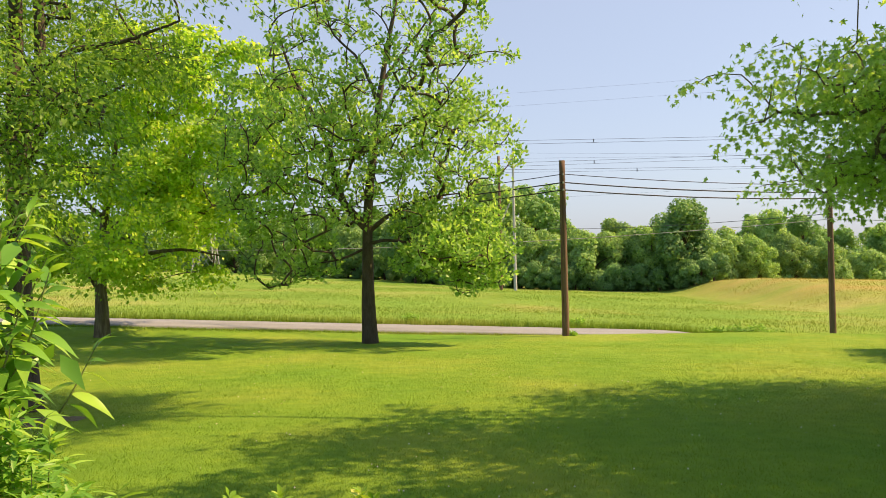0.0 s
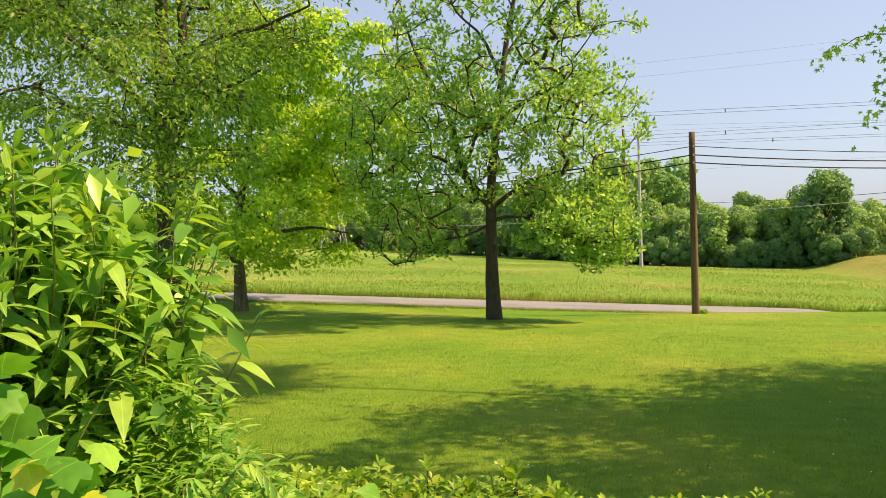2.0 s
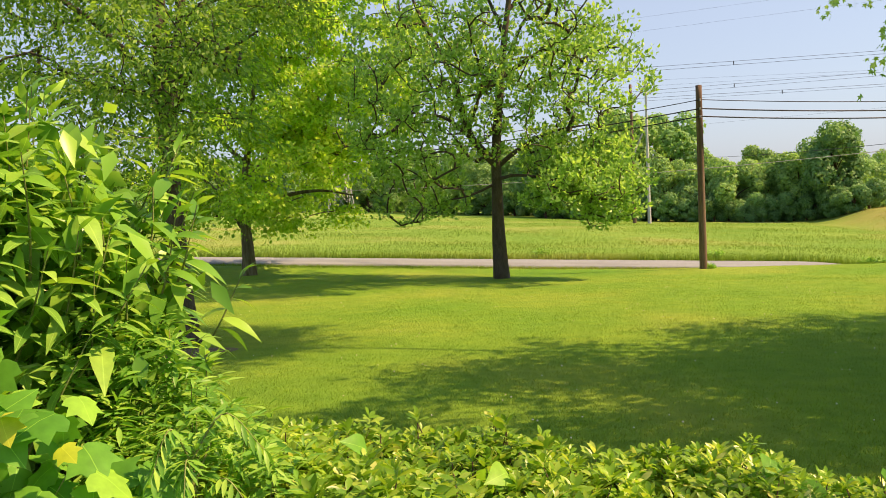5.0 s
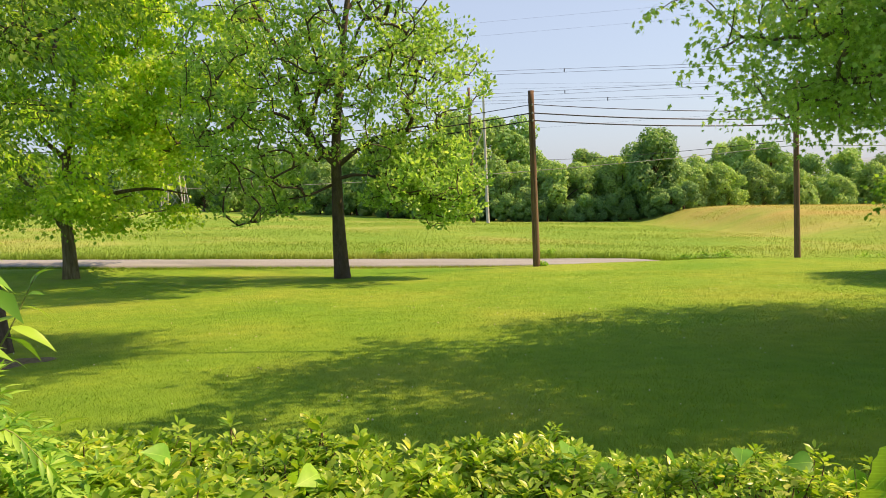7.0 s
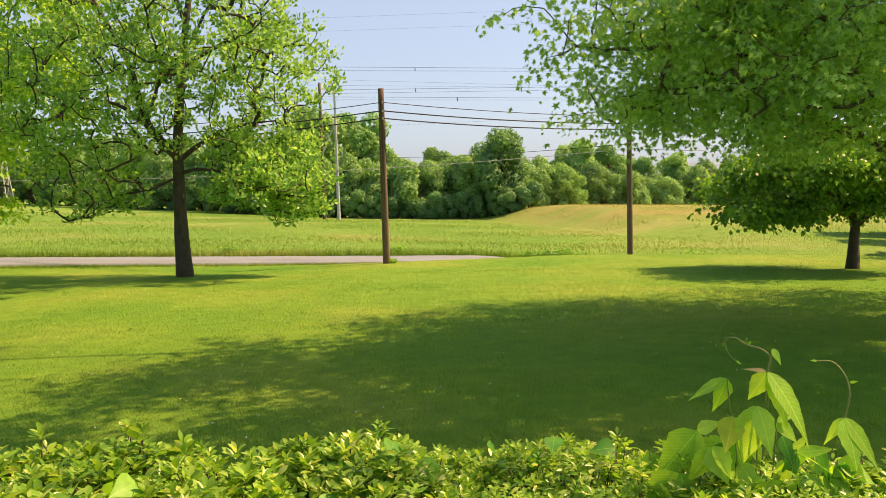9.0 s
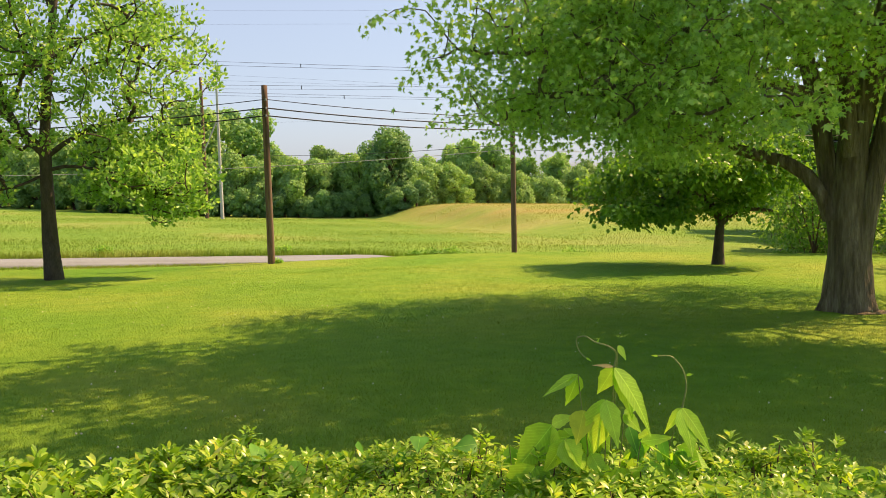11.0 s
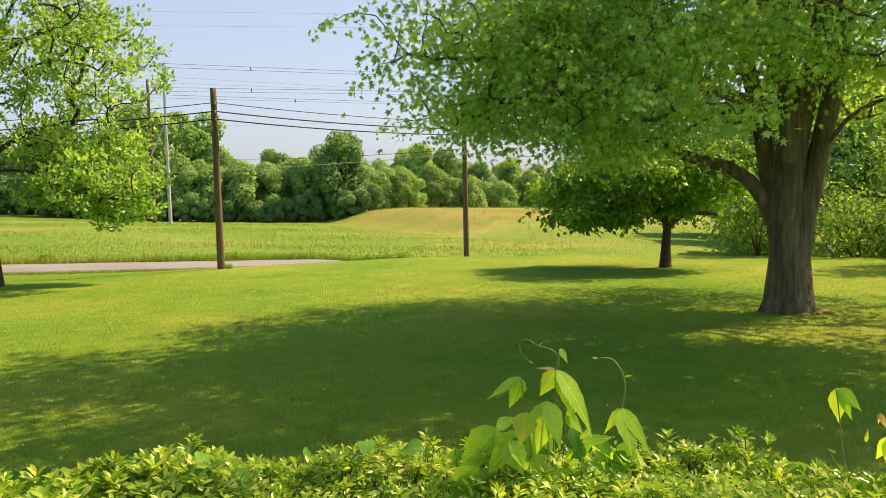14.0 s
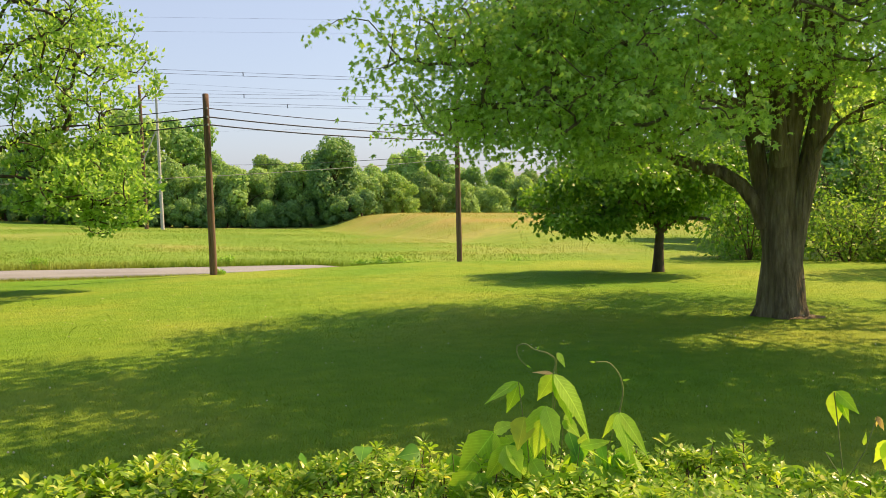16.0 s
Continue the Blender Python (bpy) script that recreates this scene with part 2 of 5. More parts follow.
def ground_material():
    m, n, p, out = material("ground_cover")
    lawn, field = lawn_colours(n), field_colours(n)
    geo = n.nodes.new("ShaderNodeNewGeometry")
    sep = n.nodes.new("ShaderNodeSeparateXYZ")
    n.links.new(geo.outputs["Position"], sep.inputs[0])
    flat = n.nodes.new("ShaderNodeVectorMath")
    flat.operation = "MULTIPLY"
    flat.inputs[1].default_value = (1, 1, 0)
    n.links.new(geo.outputs["Position"], flat.inputs[0])
    far = n.nodes.new("ShaderNodeVectorMath")
    far.operation = "LENGTH"
    n.links.new(flat.outputs[0], far.inputs[0])
    a = node(n, "ShaderNodeMath")
    a.operation = "SUBTRACT"
    n.links.new(sep.outputs["Y"], a.inputs[0])
    a.inputs[1].default_value = 36.7
    b = node(n, "ShaderNodeMath")
    b.operation = "SUBTRACT"
    n.links.new(far.outputs["Value"], b.inputs[0])
    b.inputs[1].default_value = 39.5
    c = node(n, "ShaderNodeMath")
    c.operation = "MAXIMUM"
    n.links.new(a.outputs[0], c.inputs[0])
    n.links.new(b.outputs[0], c.inputs[1])
    wob = node(n, "ShaderNodeMath")
    wob.operation = "ADD"
    n.links.new(c.outputs[0], wob.inputs[0])
    n.links.new(noise_at(n, 1.2).outputs["Fac"], wob.inputs[1])
    edge = n.nodes.new("ShaderNodeMapRange")
    for key, v in (("From Min", 0.2), ("From Max", 1.0)):
        edge.inputs[key].default_value = v
    n.links.new(wob.outputs[0], edge.inputs["Value"])
    n.links.new(mixed(n, "MIX", edge.outputs[0], lawn, field), p.inputs["Base Color"])
    p.inputs["Roughness"].default_value = 0.95
    p.inputs["Specular IOR Level"].default_value = 0.1
    bp = node(n, "ShaderNodeBump", Strength=0.9, Distance=0.05)
    n.links.new(noise_at(n, 22.0, 5.0, 0.7).outputs["Fac"], bp.inputs["Height"])
    n.links.new(bp.outputs[0], p.inputs["Normal"])
    return m


def blade_material(name, colours, gain, spread=0.12):
    m, n, p, out = material(name)
    geo = n.nodes.new("ShaderNodeNewGeometry")
    own = ramp(n, geo.outputs["Random Per Island"], [(0.0, [g * (1 - spread) for g in gain]), (0.6, gain), (1.0, [g * (1 + spread) for g in gain])])
    col = mixed(n, "MULTIPLY", 1.0, colours(n), own.outputs[0])
    n.links.new(col, p.inputs["Base Color"])
    p.inputs["Roughness"].default_value = 0.6
    p.inputs["Specular IOR Level"].default_value = 0.2
    tr = n.nodes.new("ShaderNodeBsdfTranslucent")
    n.links.new(mixed(n, "MULTIPLY", 1.0, col, (1.4, 1.25, 0.6, 1)), tr.inputs["Color"])
    mx = node(n, "ShaderNodeMixShader", Fac=0.4)
    n.links.new(p.outputs[0], mx.inputs[1])
    n.links.new(tr.outputs[0], mx.inputs[2])
    n.links.new(mx.outputs[0], out.inputs["Surface"])
    return m


GROUND = ground_material()
LAWN_BLADE = blade_material("lawn_blade", lawn_colours, (1.05, 1.05, 1.0), 0.12)
FIELD_BLADE = blade_material("field_blade", field_colours, (1.05, 1.05, 1.0))


# ---- mesh tools ----
def quick_mesh(name, verts, tris, mat, smooth=False):
    """A mesh from arrays of corners and triangles (or quads)."""
    verts, tris = np.asarray(verts, np.float32), np.asarray(tris, np.int32)
    d = bpy.data.meshes.new(name)
    d.vertices.add(len(verts))
    d.vertices.foreach_set("co", verts.ravel())
    k = tris.shape[1]
    d.loops.add(tris.size)
    d.loops.foreach_set("vertex_index", tris.ravel())
    d.polygons.add(len(tris))
    d.polygons.foreach_set("loop_start", np.arange(0, tris.size, k, dtype=np.int32))
    if smooth:
        d.polygons.foreach_set("use_smooth", np.ones(len(tris), bool))
    d.update(calc_edges=True)
    d.materials.append(mat)
    return d


def part(name, data, mat, parent, label=""):
    """One mesh object under a thing or a part."""
    if isinstance(data, bmesh.types.BMesh):
        d = bpy.data.meshes.new(name)
        data.to_mesh(d)
        data.free()
        d.materials.append(mat)
        data = d
    ob = new(name, data)
    ob.parent = parent
    return tagged(ob, label)


def thing(name, place, label, category, group="", kind=""):
    ob = new(name)
    ob.empty_display_size = 0.2
    ob.location = place
    return tagged(ob, label, category, group, kind)


def tubes(chains):
    """Tapered round limbs as quads: chains of (points, radii, sides)."""
    V, F, at = [], [], 0
    for pts, rad, k in chains:
        pts, rad = np.asarray(pts, float), np.asarray(rad, float)
        d = np.gradient(pts, axis=0)
        d /= np.linalg.norm(d, axis=1, keepdims=True) + 1e-9
        ref = np.array([1.0, 0.2, 0.1]) if abs(d[0][0]) < 0.8 else np.array([0.1, 1.0, 0.2])
        u = np.cross(d, ref)
        u /= np.linalg.norm(u, axis=1, keepdims=True) + 1e-9
        w = np.cross(d, u)
        a = np.linspace(0, 2 * np.pi, k, endpoint=False)
        ring = pts[:, None] + rad[:, None, None] * (np.cos(a)[None, :, None] * u[:, None] + np.sin(a)[None, :, None] * w[:, None])
        V.append(ring.reshape(-1, 3))
        n = len(pts)
        i, j = np.meshgrid(np.arange(n - 1), np.arange(k), indexing="ij")
        q = np.stack([i * k + j, i * k + (j + 1) % k, (i + 1) * k + (j + 1) % k, (i + 1) * k + j], -1).reshape(-1, 4) + at
        F.append(q)
        at += n * k
    return np.concatenate(V), np.concatenate(F)


def curve_points(pts, n):
    """A smooth line through a few points."""
    pts = np.asarray(pts, float)
    s = np.r_[0, np.cumsum(np.linalg.norm(np.diff(pts, axis=0), axis=1))]
    m = np.gradient(pts, s, axis=0)
    t = np.linspace(0, s[-1], n)
    i = np.clip(np.searchsorted(s, t, side="right") - 1, 0, len(s) - 2)
    h = (s[i + 1] - s[i])[:, None]
    x = ((t - s[i]) / h[:, 0])[:, None]
    return (2 * x**3 - 3 * x**2 + 1) * pts[i] + (x**3 - 2 * x**2 + x) * h * m[i] + (3 * x**2 - 2 * x**3) * pts[i + 1] + (x**3 - x**2) * h * m[i + 1]


# Leaf outlines: x across, y from stalk to tip, z up; unit length.
OVAL = (np.array([(0, 0, 0), (-0.2, 0.36, 0.05), (0.2, 0.36, 0.05), (0, 0.5, 0), (0, 1, -0.08)]), np.array([(0, 3, 1), (0, 2, 3), (1, 3, 4), (3, 2, 4)]))
BROAD_OVAL = (OVAL[0] * np.array([1.6, 1, 1]), OVAL[1])
NARROW = (np.array([(0, 0, 0), (-0.2, 0.45, 0.05), (0.2, 0.5, 0.05), (0, 1, -0.08)]), np.array([(0, 2, 1), (1, 2, 3)]))
DIAMOND = (np.array([(0, 0, 0), (-0.4, 0.45, 0.05), (0.4, 0.5, 0.05), (0, 0.95, -0.05)]), np.array([(0, 2, 1), (1, 2, 3)]))
_half = [(0.5, 0.06), (0.24, 0.25), (0.64, 0.62), (0.2, 0.5)]
MAPLE = (np.array([(0, 0, 0)] + [(x, y, -0.14 * x) for x, y in _half] + [(0, 1, -0.1)] + [(-x, y, -0.14 * x) for x, y in _half[::-1]]),
         np.array([(0, i, i + 1) for i in range(1, 9)]))


def blade_leaf(profile, droop, fold=0.18, teeth=0.0):
    """A long leaf as a strip of quads split down the midrib, arching down towards its tip."""
    n = len(profile)
    V, F = [], []
    for i, w in enumerate(profile):
        y = i / (n - 1)
        z = -droop * y * y
        jag = teeth * (1 if i % 2 else -1) * w
        V += [(-w - jag, y, z + fold * w), (0, y, z), (w + jag, y, z + fold * w)]
    for i in range(n - 1):
        a = 3 * i
        F += [(a, a + 1, a + 4), (a, a + 4, a + 3), (a + 1, a + 2, a + 5), (a + 1, a + 5, a + 4)]
    return np.array(V), np.array(F)


LONG = blade_leaf([0.02, 0.12, 0.165, 0.16, 0.12, 0.06, 0.004], 0.5, 0.16)
SPOON = blade_leaf([0.03, 0.14, 0.22, 0.19, 0.02], 0.12, 0.2)


def frames(forward, normal):
    f = forward / (np.linalg.norm(forward, axis=1, keepdims=True) + 1e-9)
    s = np.cross(f, normal)
    s /= np.linalg.norm(s, axis=1, keepdims=True) + 1e-9
    return np.stack([s, f, np.cross(s, f)], -1)


def leaves(name, shape, pos, forward, normal, size, mat, smooth=False):
    """Many leaves as one mesh."""
    V, F = shape
    R = frames(forward, normal)
    v = pos[:, None] + np.einsum("nij,kj->nki", R, V) * np.asarray(size)[:, None, None]
    f = F[None] + (np.arange(len(pos)) * len(V))[:, None, None]
    return quick_mesh(name, v.reshape(-1, 3), f.reshape(-1, 3), mat, smooth)


def leaf_objects(name, meshes, pos, forward, normal, size, parent, label=""):
    R = frames(forward, normal)
    for i in range(len(pos)):
        m = Matrix([[*R[i][r] * size[i], pos[i][r]] for r in range(3)] + [[0, 0, 0, 1]])
        ob = new(name, meshes[i % len(meshes)])
        ob.parent = parent
        ob.matrix_local = m
        if label:
            ob["label"] = label


def unit_points(n, r):
    v = r.normal(size=(n, 3))
    return v / np.linalg.norm(v, axis=1, keepdims=True)


def in_blobs(n, blobs, r, hollow=0.5, low=-99.0):
    """Places inside ellipsoids of (centre, radii), crowded towards the outside."""
    share = np.array([(b[1][0] * b[1][1] + b[1][0] * b[1][2]) * (b[2] if len(b) > 2 else 1) for b in blobs])
    out = []
    for (c, rad, *_), k in zip(blobs, np.round(n * share / share.sum()).astype(int)):
        p = unit_points(k, r) * (hollow + (1 - hollow) * r.random((k, 1)) ** 0.6)
        lump = 1 + 0.16 * np.sin(3.1 * p[:, :1] + 5 * p[:, 1:2] + c[0]) * np.cos(4.3 * p[:, 2:] + c[1])
        out.append(np.array(c) + p * np.array(rad) * lump)
    out = np.concatenate(out)
    return out[out[:, 2] > low]


def grow(limbs, targets, r, tip=0.006, bend=0.25, power=2.4):
    """Branches from given limbs out to each target. limbs: (points, r0, r1). Returns chains for the limbs and for the grown branches, and the ends."""
    P, D, base = [], [], []
    for pts, r0, r1 in limbs:
        P.append(pts)
        D.append(np.gradient(pts, axis=0))
        base.append(np.linspace(r0, r1, len(pts)))
    P, D, base = np.concatenate(P), np.concatenate(D), np.concatenate(base)
    keep = len(P) * [True]
    start = targets[np.argsort(np.min(np.linalg.norm(targets[:, None] - P[None, ::2], axis=2), axis=1))]
    nodes, ways, owner, load = list(P), list(D / (np.linalg.norm(D, axis=1, keepdims=True) + 1e-9)), [-1] * len(P), [0.0] * len(P)
    branches = []
    arr = np.array(nodes)
    for t in start:
        off = t - arr
        dist = np.linalg.norm(off, axis=1)
        cost = dist * (1.0 + 0.55 * (off[:, 2] < -0.25 * dist)) + 0.02 * dist**2
        j = int(np.argmin(cost))
        L = dist[j]
        k = max(3, min(7, int(L / 0.35) + 2))
        s = np.linspace(0, 1, k)[:, None]
        mid = arr[j] + off[j] * 0.5 + ways[j] * L * bend + np.array([0, 0, 0.10 * L]) + r.normal(size=3) * 0.07 * L
        pts = (1 - s) ** 2 * arr[j] + 2 * s * (1 - s) * mid + s**2 * t
        first = len(nodes)
        for i in range(1, k):
            nodes.append(pts[i])
            w = pts[i] - pts[i - 1]
            ways.append(w / (np.linalg.norm(w) + 1e-9))
            owner.append(j if i == 1 else len(nodes) - 2)
        arr = np.concatenate([arr, pts[1:]])
        branches.append((j, first, k - 1))
    weight = np.zeros(len(nodes))
    for i in range(len(nodes) - 1, -1, -1):
        weight[i] += tip**power
        if owner[i] >= 0:
            weight[owner[i]] += weight[i]
    rad = weight ** (1 / power)
    chains = []
    for j, first, k in branches:
        ids = [j, *range(first, first + k)]
        rr = rad[ids].copy()
        rr[0] = min(rr[1] * 1.15, base[j] if j < len(base) else 9)
        chains.append((arr[ids], rr, 6 if rr[1] > 0.03 else 4 if rr[1] > 0.012 else 3))
    return chains, start


def limb(points, r0, r1, n=14, flare=0.0):
    pts = curve_points(points, n)
    rad = np.linspace(r0, r1, n)
    if flare:
        h = np.linspace(0, 1, n)
        rad = rad * (1 + flare * np.exp(-h * 9))
    return pts, rad


def crown_leaves(targets, r, per, spread, size, droop=0.25, flat=0.6, thick=0.5, arch=0.25):
    """Places and turns of leaves round branch ends: each end carries one spray, whose leaves lie roughly in its plane."""
    n, m = len(targets) * per, len(targets)
    c = np.repeat(targets, per, axis=0)
    plane = r.normal(size=(m, 3)) * 0.42 + np.array([0, 0, 1.0])
    plane /= np.linalg.norm(plane, axis=1, keepdims=True)
    plane = np.repeat(plane, per, axis=0)
    off = np.clip(r.normal(size=(n, 3)), -1.5, 1.5) * spread * r.uniform(0.6, 1.35, (m, 1)).repeat(per, 0)
    away = (off * plane).sum(1, keepdims=True) * plane
    off = off - away * (1 - thick)
    off[:, 2] -= arch * (off**2).sum(1) / spread
    f = off / (np.linalg.norm(off, axis=1, keepdims=True) + 1e-9) + r.normal(size=(n, 3)) * 0.45 + np.array([0, 0, -droop])
    up = r.normal(size=(n, 3)) * (0.7 - flat * 0.4) + plane * flat
    return c + off, f, up, size * (0.65 + 0.6 * r.random(n))


def tree(name, base, limbs, blobs, count, per, spread, size, shape, leaf, bark, label, seed, group="", hollow=0.5, low=-99.0, tip=0.006,
         flare=0.5, droop=0.25, flat=0.6, thick=0.5, arch=0.25, high=None, bare=None, pads=None):
    """A tree: trunk and main limbs by their lines, branches grown to every leaf cluster, and a crown of single leaves."""
    r = np.random.default_rng(seed)
    top = thing(name, base, label, "tree", group)
    b = np.array(base)
    lines = []
    for i, (pts, r0, r1) in enumerate(limbs):
        p, rad = limb(pts, r0, r1, 22 if i == 0 else 14, flare if i == 0 else 0.15)
        wob = np.cumsum(r.normal(size=p.shape) * 0.012, axis=0)
        p = p + (wob - wob[:1]) * (i > 0)
        lines.append((p, rad[0], rad[-1]))
        v, f = tubes([(p - b, rad, 16 if r0 > 0.12 else 9)])
        if r0 > 0.14:
            ang_ = np.arange(len(v)) % 16 * (2 * np.pi / 16)
            cen = np.repeat(p - b, 16, axis=0)
            ridge = 1 + 0.05 * np.sin(3 * ang_ + 1.7 * cen[:, 2] + i) + 0.03 * np.sin(7 * ang_ - 2.3 * cen[:, 2])
            v = cen + (v - cen) * ridge[:, None]
        if i == 0 and r0 > 0.3:
            a = np.arctan2(v[:, 1], v[:, 0])
            lob = 1 + 0.22 * np.clip(1 - (v[:, 2]) / 0.9, 0, 1) ** 2 * np.sin(5 * a + 1.0)
            v[:, :2] *= lob[:, None]
        part("trunk" if i == 0 else "limb", quick_mesh("trunk" if i == 0 else "limb", v, f, bark, True), bark, top)
    if pads:                                        # foliage gathered in flat layers with gaps between them
        tg = in_blobs(pads[0], blobs, r, hollow, low)
        tg = np.repeat(tg, max(1, round(count / len(tg))), axis=0)
        tg = tg + np.clip(r.normal(size=tg.shape), -1.6, 1.6) * pads[1] * np.array([1, 1, 0.3])
        tg = tg[tg[:, 2] > low]
    else:
        tg = in_blobs(count, blobs, r, hollow, low)
    if bare:                                        # little foliage close to the stems, in the shade of the crown
        close = (np.hypot(tg[:, 0] - b[0], tg[:, 1] - b[1]) < bare[0]) & (tg[:, 2] < bare[1])
        tg = tg[~close | (r.random(len(tg)) < 0.12)]
    chains, ends = grow(lines, tg, r, tip)
    v, f = tubes([(p - b, q, k) for p, q, k in chains])
    tagged(part("branchwork", quick_mesh("branchwork", v, f, bark, True), bark, top), kind="stuff")
    pos, fw, up, sz = crown_leaves(ends, r, per, spread, size, droop, flat, thick, arch)
    ok = pos[:, 2] > low - 0.25 + 0.5 * r.random(len(pos))
    if high:
        # Unseen upper leaves, fewer and enlarged to deepen the shade below.
        upper = ok & (pos[:, 2] > high) & (r.random(len(pos)) < 0.52)
        part("upper_crown", leaves("upper_crown", OVAL, pos[upper] - b, fw[upper], up[upper], sz[upper] * 2.5, leaf), leaf, top)
        ok &= pos[:, 2] <= high
    part("crown", leaves("crown", shape, pos[ok] - b, fw[ok], up[ok], sz[ok], leaf), leaf, top)
    return top


# ---- ground, road, distance ----
def ease(v):
    v = np.clip(v, 0, 1)
    return v * v * (3 - 2 * v)


ROAD_NEAR = 37.2


def height(x, y):
    """The lie of the land: a lawn that falls away from the house, a road in a slight cut, a field with a rise."""
    x, y = np.asarray(x, float), np.asarray(y, float)
    r = np.hypot(x, y)
    lawn = -0.0345 * np.minimum(r, 60) + 0.031 * np.clip(-x - 1, 0, 40) * ease(y / 36)
    xs = np.clip(x, -60, 75)
    field = -1.5 - 0.042 * (xs - 6) - (0.002 + 0.006 * ease((x + 5) / 20)) * (np.clip(y, 42, 140) - 42)
    rise = 2.6 * ease((x - 30.5) / 9) * np.exp(-(((y - 95) / 34) ** 2)) * (1 - 0.7 * ease((x - 60) / 60))
    field = field + rise + 0.12 * np.sin(x * 0.11 + 1) * np.sin(y * 0.09) * ease((r - 50) / 20)
    edge = np.maximum(y - 35.4, r - 38.0)
    t = ease(edge / np.where(x > 12, 5.0, 1.9))
    z = lawn * (1 - t) + field * t
    z = z + 0.10 * ease((y - 42.3) / 1.2) * ease((60 - r) / 10)
    z = z + 0.025 * np.sin(x * 0.7 + 0.4 * y) * np.cos(y * 0.45 - 0.3 * x) * ease((r - 5) / 5) * ease((36 - r) / 6)
    z = z - 0.5 * ease((x - 10.5) / 6) * np.exp(-(((y - 40.2) / 3.0) ** 2)) * ease((y - 36) / 2)
    far = ease((r - 300) / 1500)
    return z * (1 - far) - 2.0 * far


radii = np.r_[0.0, np.geomspace(0.8, 30, 60), np.arange(30.5, 48, 0.5), np.geomspace(48, 4600, 90)]
na = 300
ang = np.linspace(0, 2 * np.pi, na, endpoint=False)
gx, gy = radii[1:, None] * np.sin(ang), radii[1:, None] * np.cos(ang)
gv = np.stack([gx, gy, height(gx, gy)], -1).reshape(-1, 3)
ii, jj = np.meshgrid(np.arange(len(radii) - 2), np.arange(na), indexing="ij")
gq = np.stack([ii * na + jj, (ii + 1) * na + jj, (ii + 1) * na + (jj + 1) % na, ii * na + (jj + 1) % na], -1).reshape(-1, 4)
gv = np.r_[gv, [[0, 0, 0.0]]]
mid_ = len(gv) - 1
gm = bpy.data.meshes.new("ground")
gm.from_pydata(gv.tolist(), [], gq[:, ::-1].tolist() + [(mid_, (j + 1) % na, j) for j in range(na)])
gm.polygons.foreach_set("use_smooth", np.ones(len(gm.polygons), bool))
gm.materials.append(GROUND)
ground = new("ground", gm)
tagged(ground, "sloping mown lawn running into an uncut green field", "ground", kind="structure")

rx = np.linspace(-90, 34, 160)
ry = np.array([-0.02, 0.0, 0.5, 1.3, 2.0, 2.7, 3.5, 4.0, 4.02])
sag = np.array([-0.35, 0.02, 0.05, 0.08, 0.09, 0.08, 0.05, 0.02, -0.35])
RX, RY = np.meshgrid(rx, ry, indexing="ij")
edge_wob = 0.07 * np.sin(RX * 1.7) + 0.05 * np.sin(RX * 4.1 + 1)
RYY = ROAD_NEAR + RY + edge_wob * (np.abs(RY - 2.0) > 1.9)
bed = -1.5 - 0.042 * (RX - 6) - 0.42 * ease((RX - 10.5) / 6)
rv = np.stack([RX, RYY, bed + sag[None, :] + 0.05], -1).reshape(-1, 3)
i2, j2 = np.meshgrid(np.arange(len(rx) - 1), np.arange(len(ry) - 1), indexing="ij")
k = len(ry)
rq = np.stack([i2 * k + j2, (i2 + 1) * k + j2, (i2 + 1) * k + j2 + 1, i2 * k + j2 + 1], -1).reshape(-1, 4)
tagged(new("road", quick_mesh("road", rv, rq, ASPHALT)), "pale sun-bleached asphalt country road", "road", kind="structure")

ha = np.linspace(-60, 75, 200)
hr = 3600 + 0 * ha
hz = 40 + 70 * np.exp(-(((ha - 12) / 9) ** 2)) + 45 * np.exp(-(((ha - 34) / 14) ** 2)) + 35 * np.exp(-(((ha + 20) / 18) ** 2)) + 6 * np.sin(ha * 1.3) + 4 * np.sin(ha * 3.1)
hv = []
for d, q in ((0, 0.0), (200, 0.75), (500, 1.0), (900, 0.3)):
    hv.append(np.stack([(hr + d) * np.sin(np.radians(ha)), (hr + d) * np.cos(np.radians(ha)), -5 + hz * q], -1))
hv = np.stack(hv, 1).reshape(-1, 3)
i3, j3 = np.meshgrid(np.arange(len(ha) - 1), np.arange(3), indexing="ij")
hq = np.stack([i3 * 4 + j3, (i3 + 1) * 4 + j3, (i3 + 1) * 4 + j3 + 1, i3 * 4 + j3 + 1], -1).reshape(-1, 4)
tagged(new("backdrop", quick_mesh("backdrop", hv, hq, HILL, True)), "low wooded hills on the horizon, blue distance haze in their colour", "hills", kind="structure")


# ---- lawn trees ----
def on_ground(x, y, sink=0.05):
    return (x, y, float(height(x, y)) - sink)


def soil_ring(name, x, y, rad, label, seed, mat=MULCH):
    r = np.random.default_rng(seed)
    n = 28
    a = np.linspace(0, 2 * np.pi, n, endpoint=False)
    V = [(x, y, float(height(x, y)) + 0.05)]
    for s, lift in ((0.55, 0.045), (1.0, 0.006)):
        rr = rad * s * (1 + 0.22 * np.sin(3 * a + seed) + r.normal(size=n) * 0.1 * s)
        px, py = x + rr * np.cos(a) * 1.25, y + rr * np.sin(a)
        V += list(zip(px, py, height(px, py) + lift))
    F = [(0, 1 + i, 1 + (i + 1) % n) for i in range(n)]
    F += [(1 + i, 1 + n + i, 1 + n + (i + 1) % n) for i in range(n)] + [(1 + i, 1 + n + (i + 1) % n, 1 + (i + 1) % n) for i in range(n)]
    return tagged(new(name, quick_mesh(name, V, F, mat, True)), label, "soil", kind="stuff")


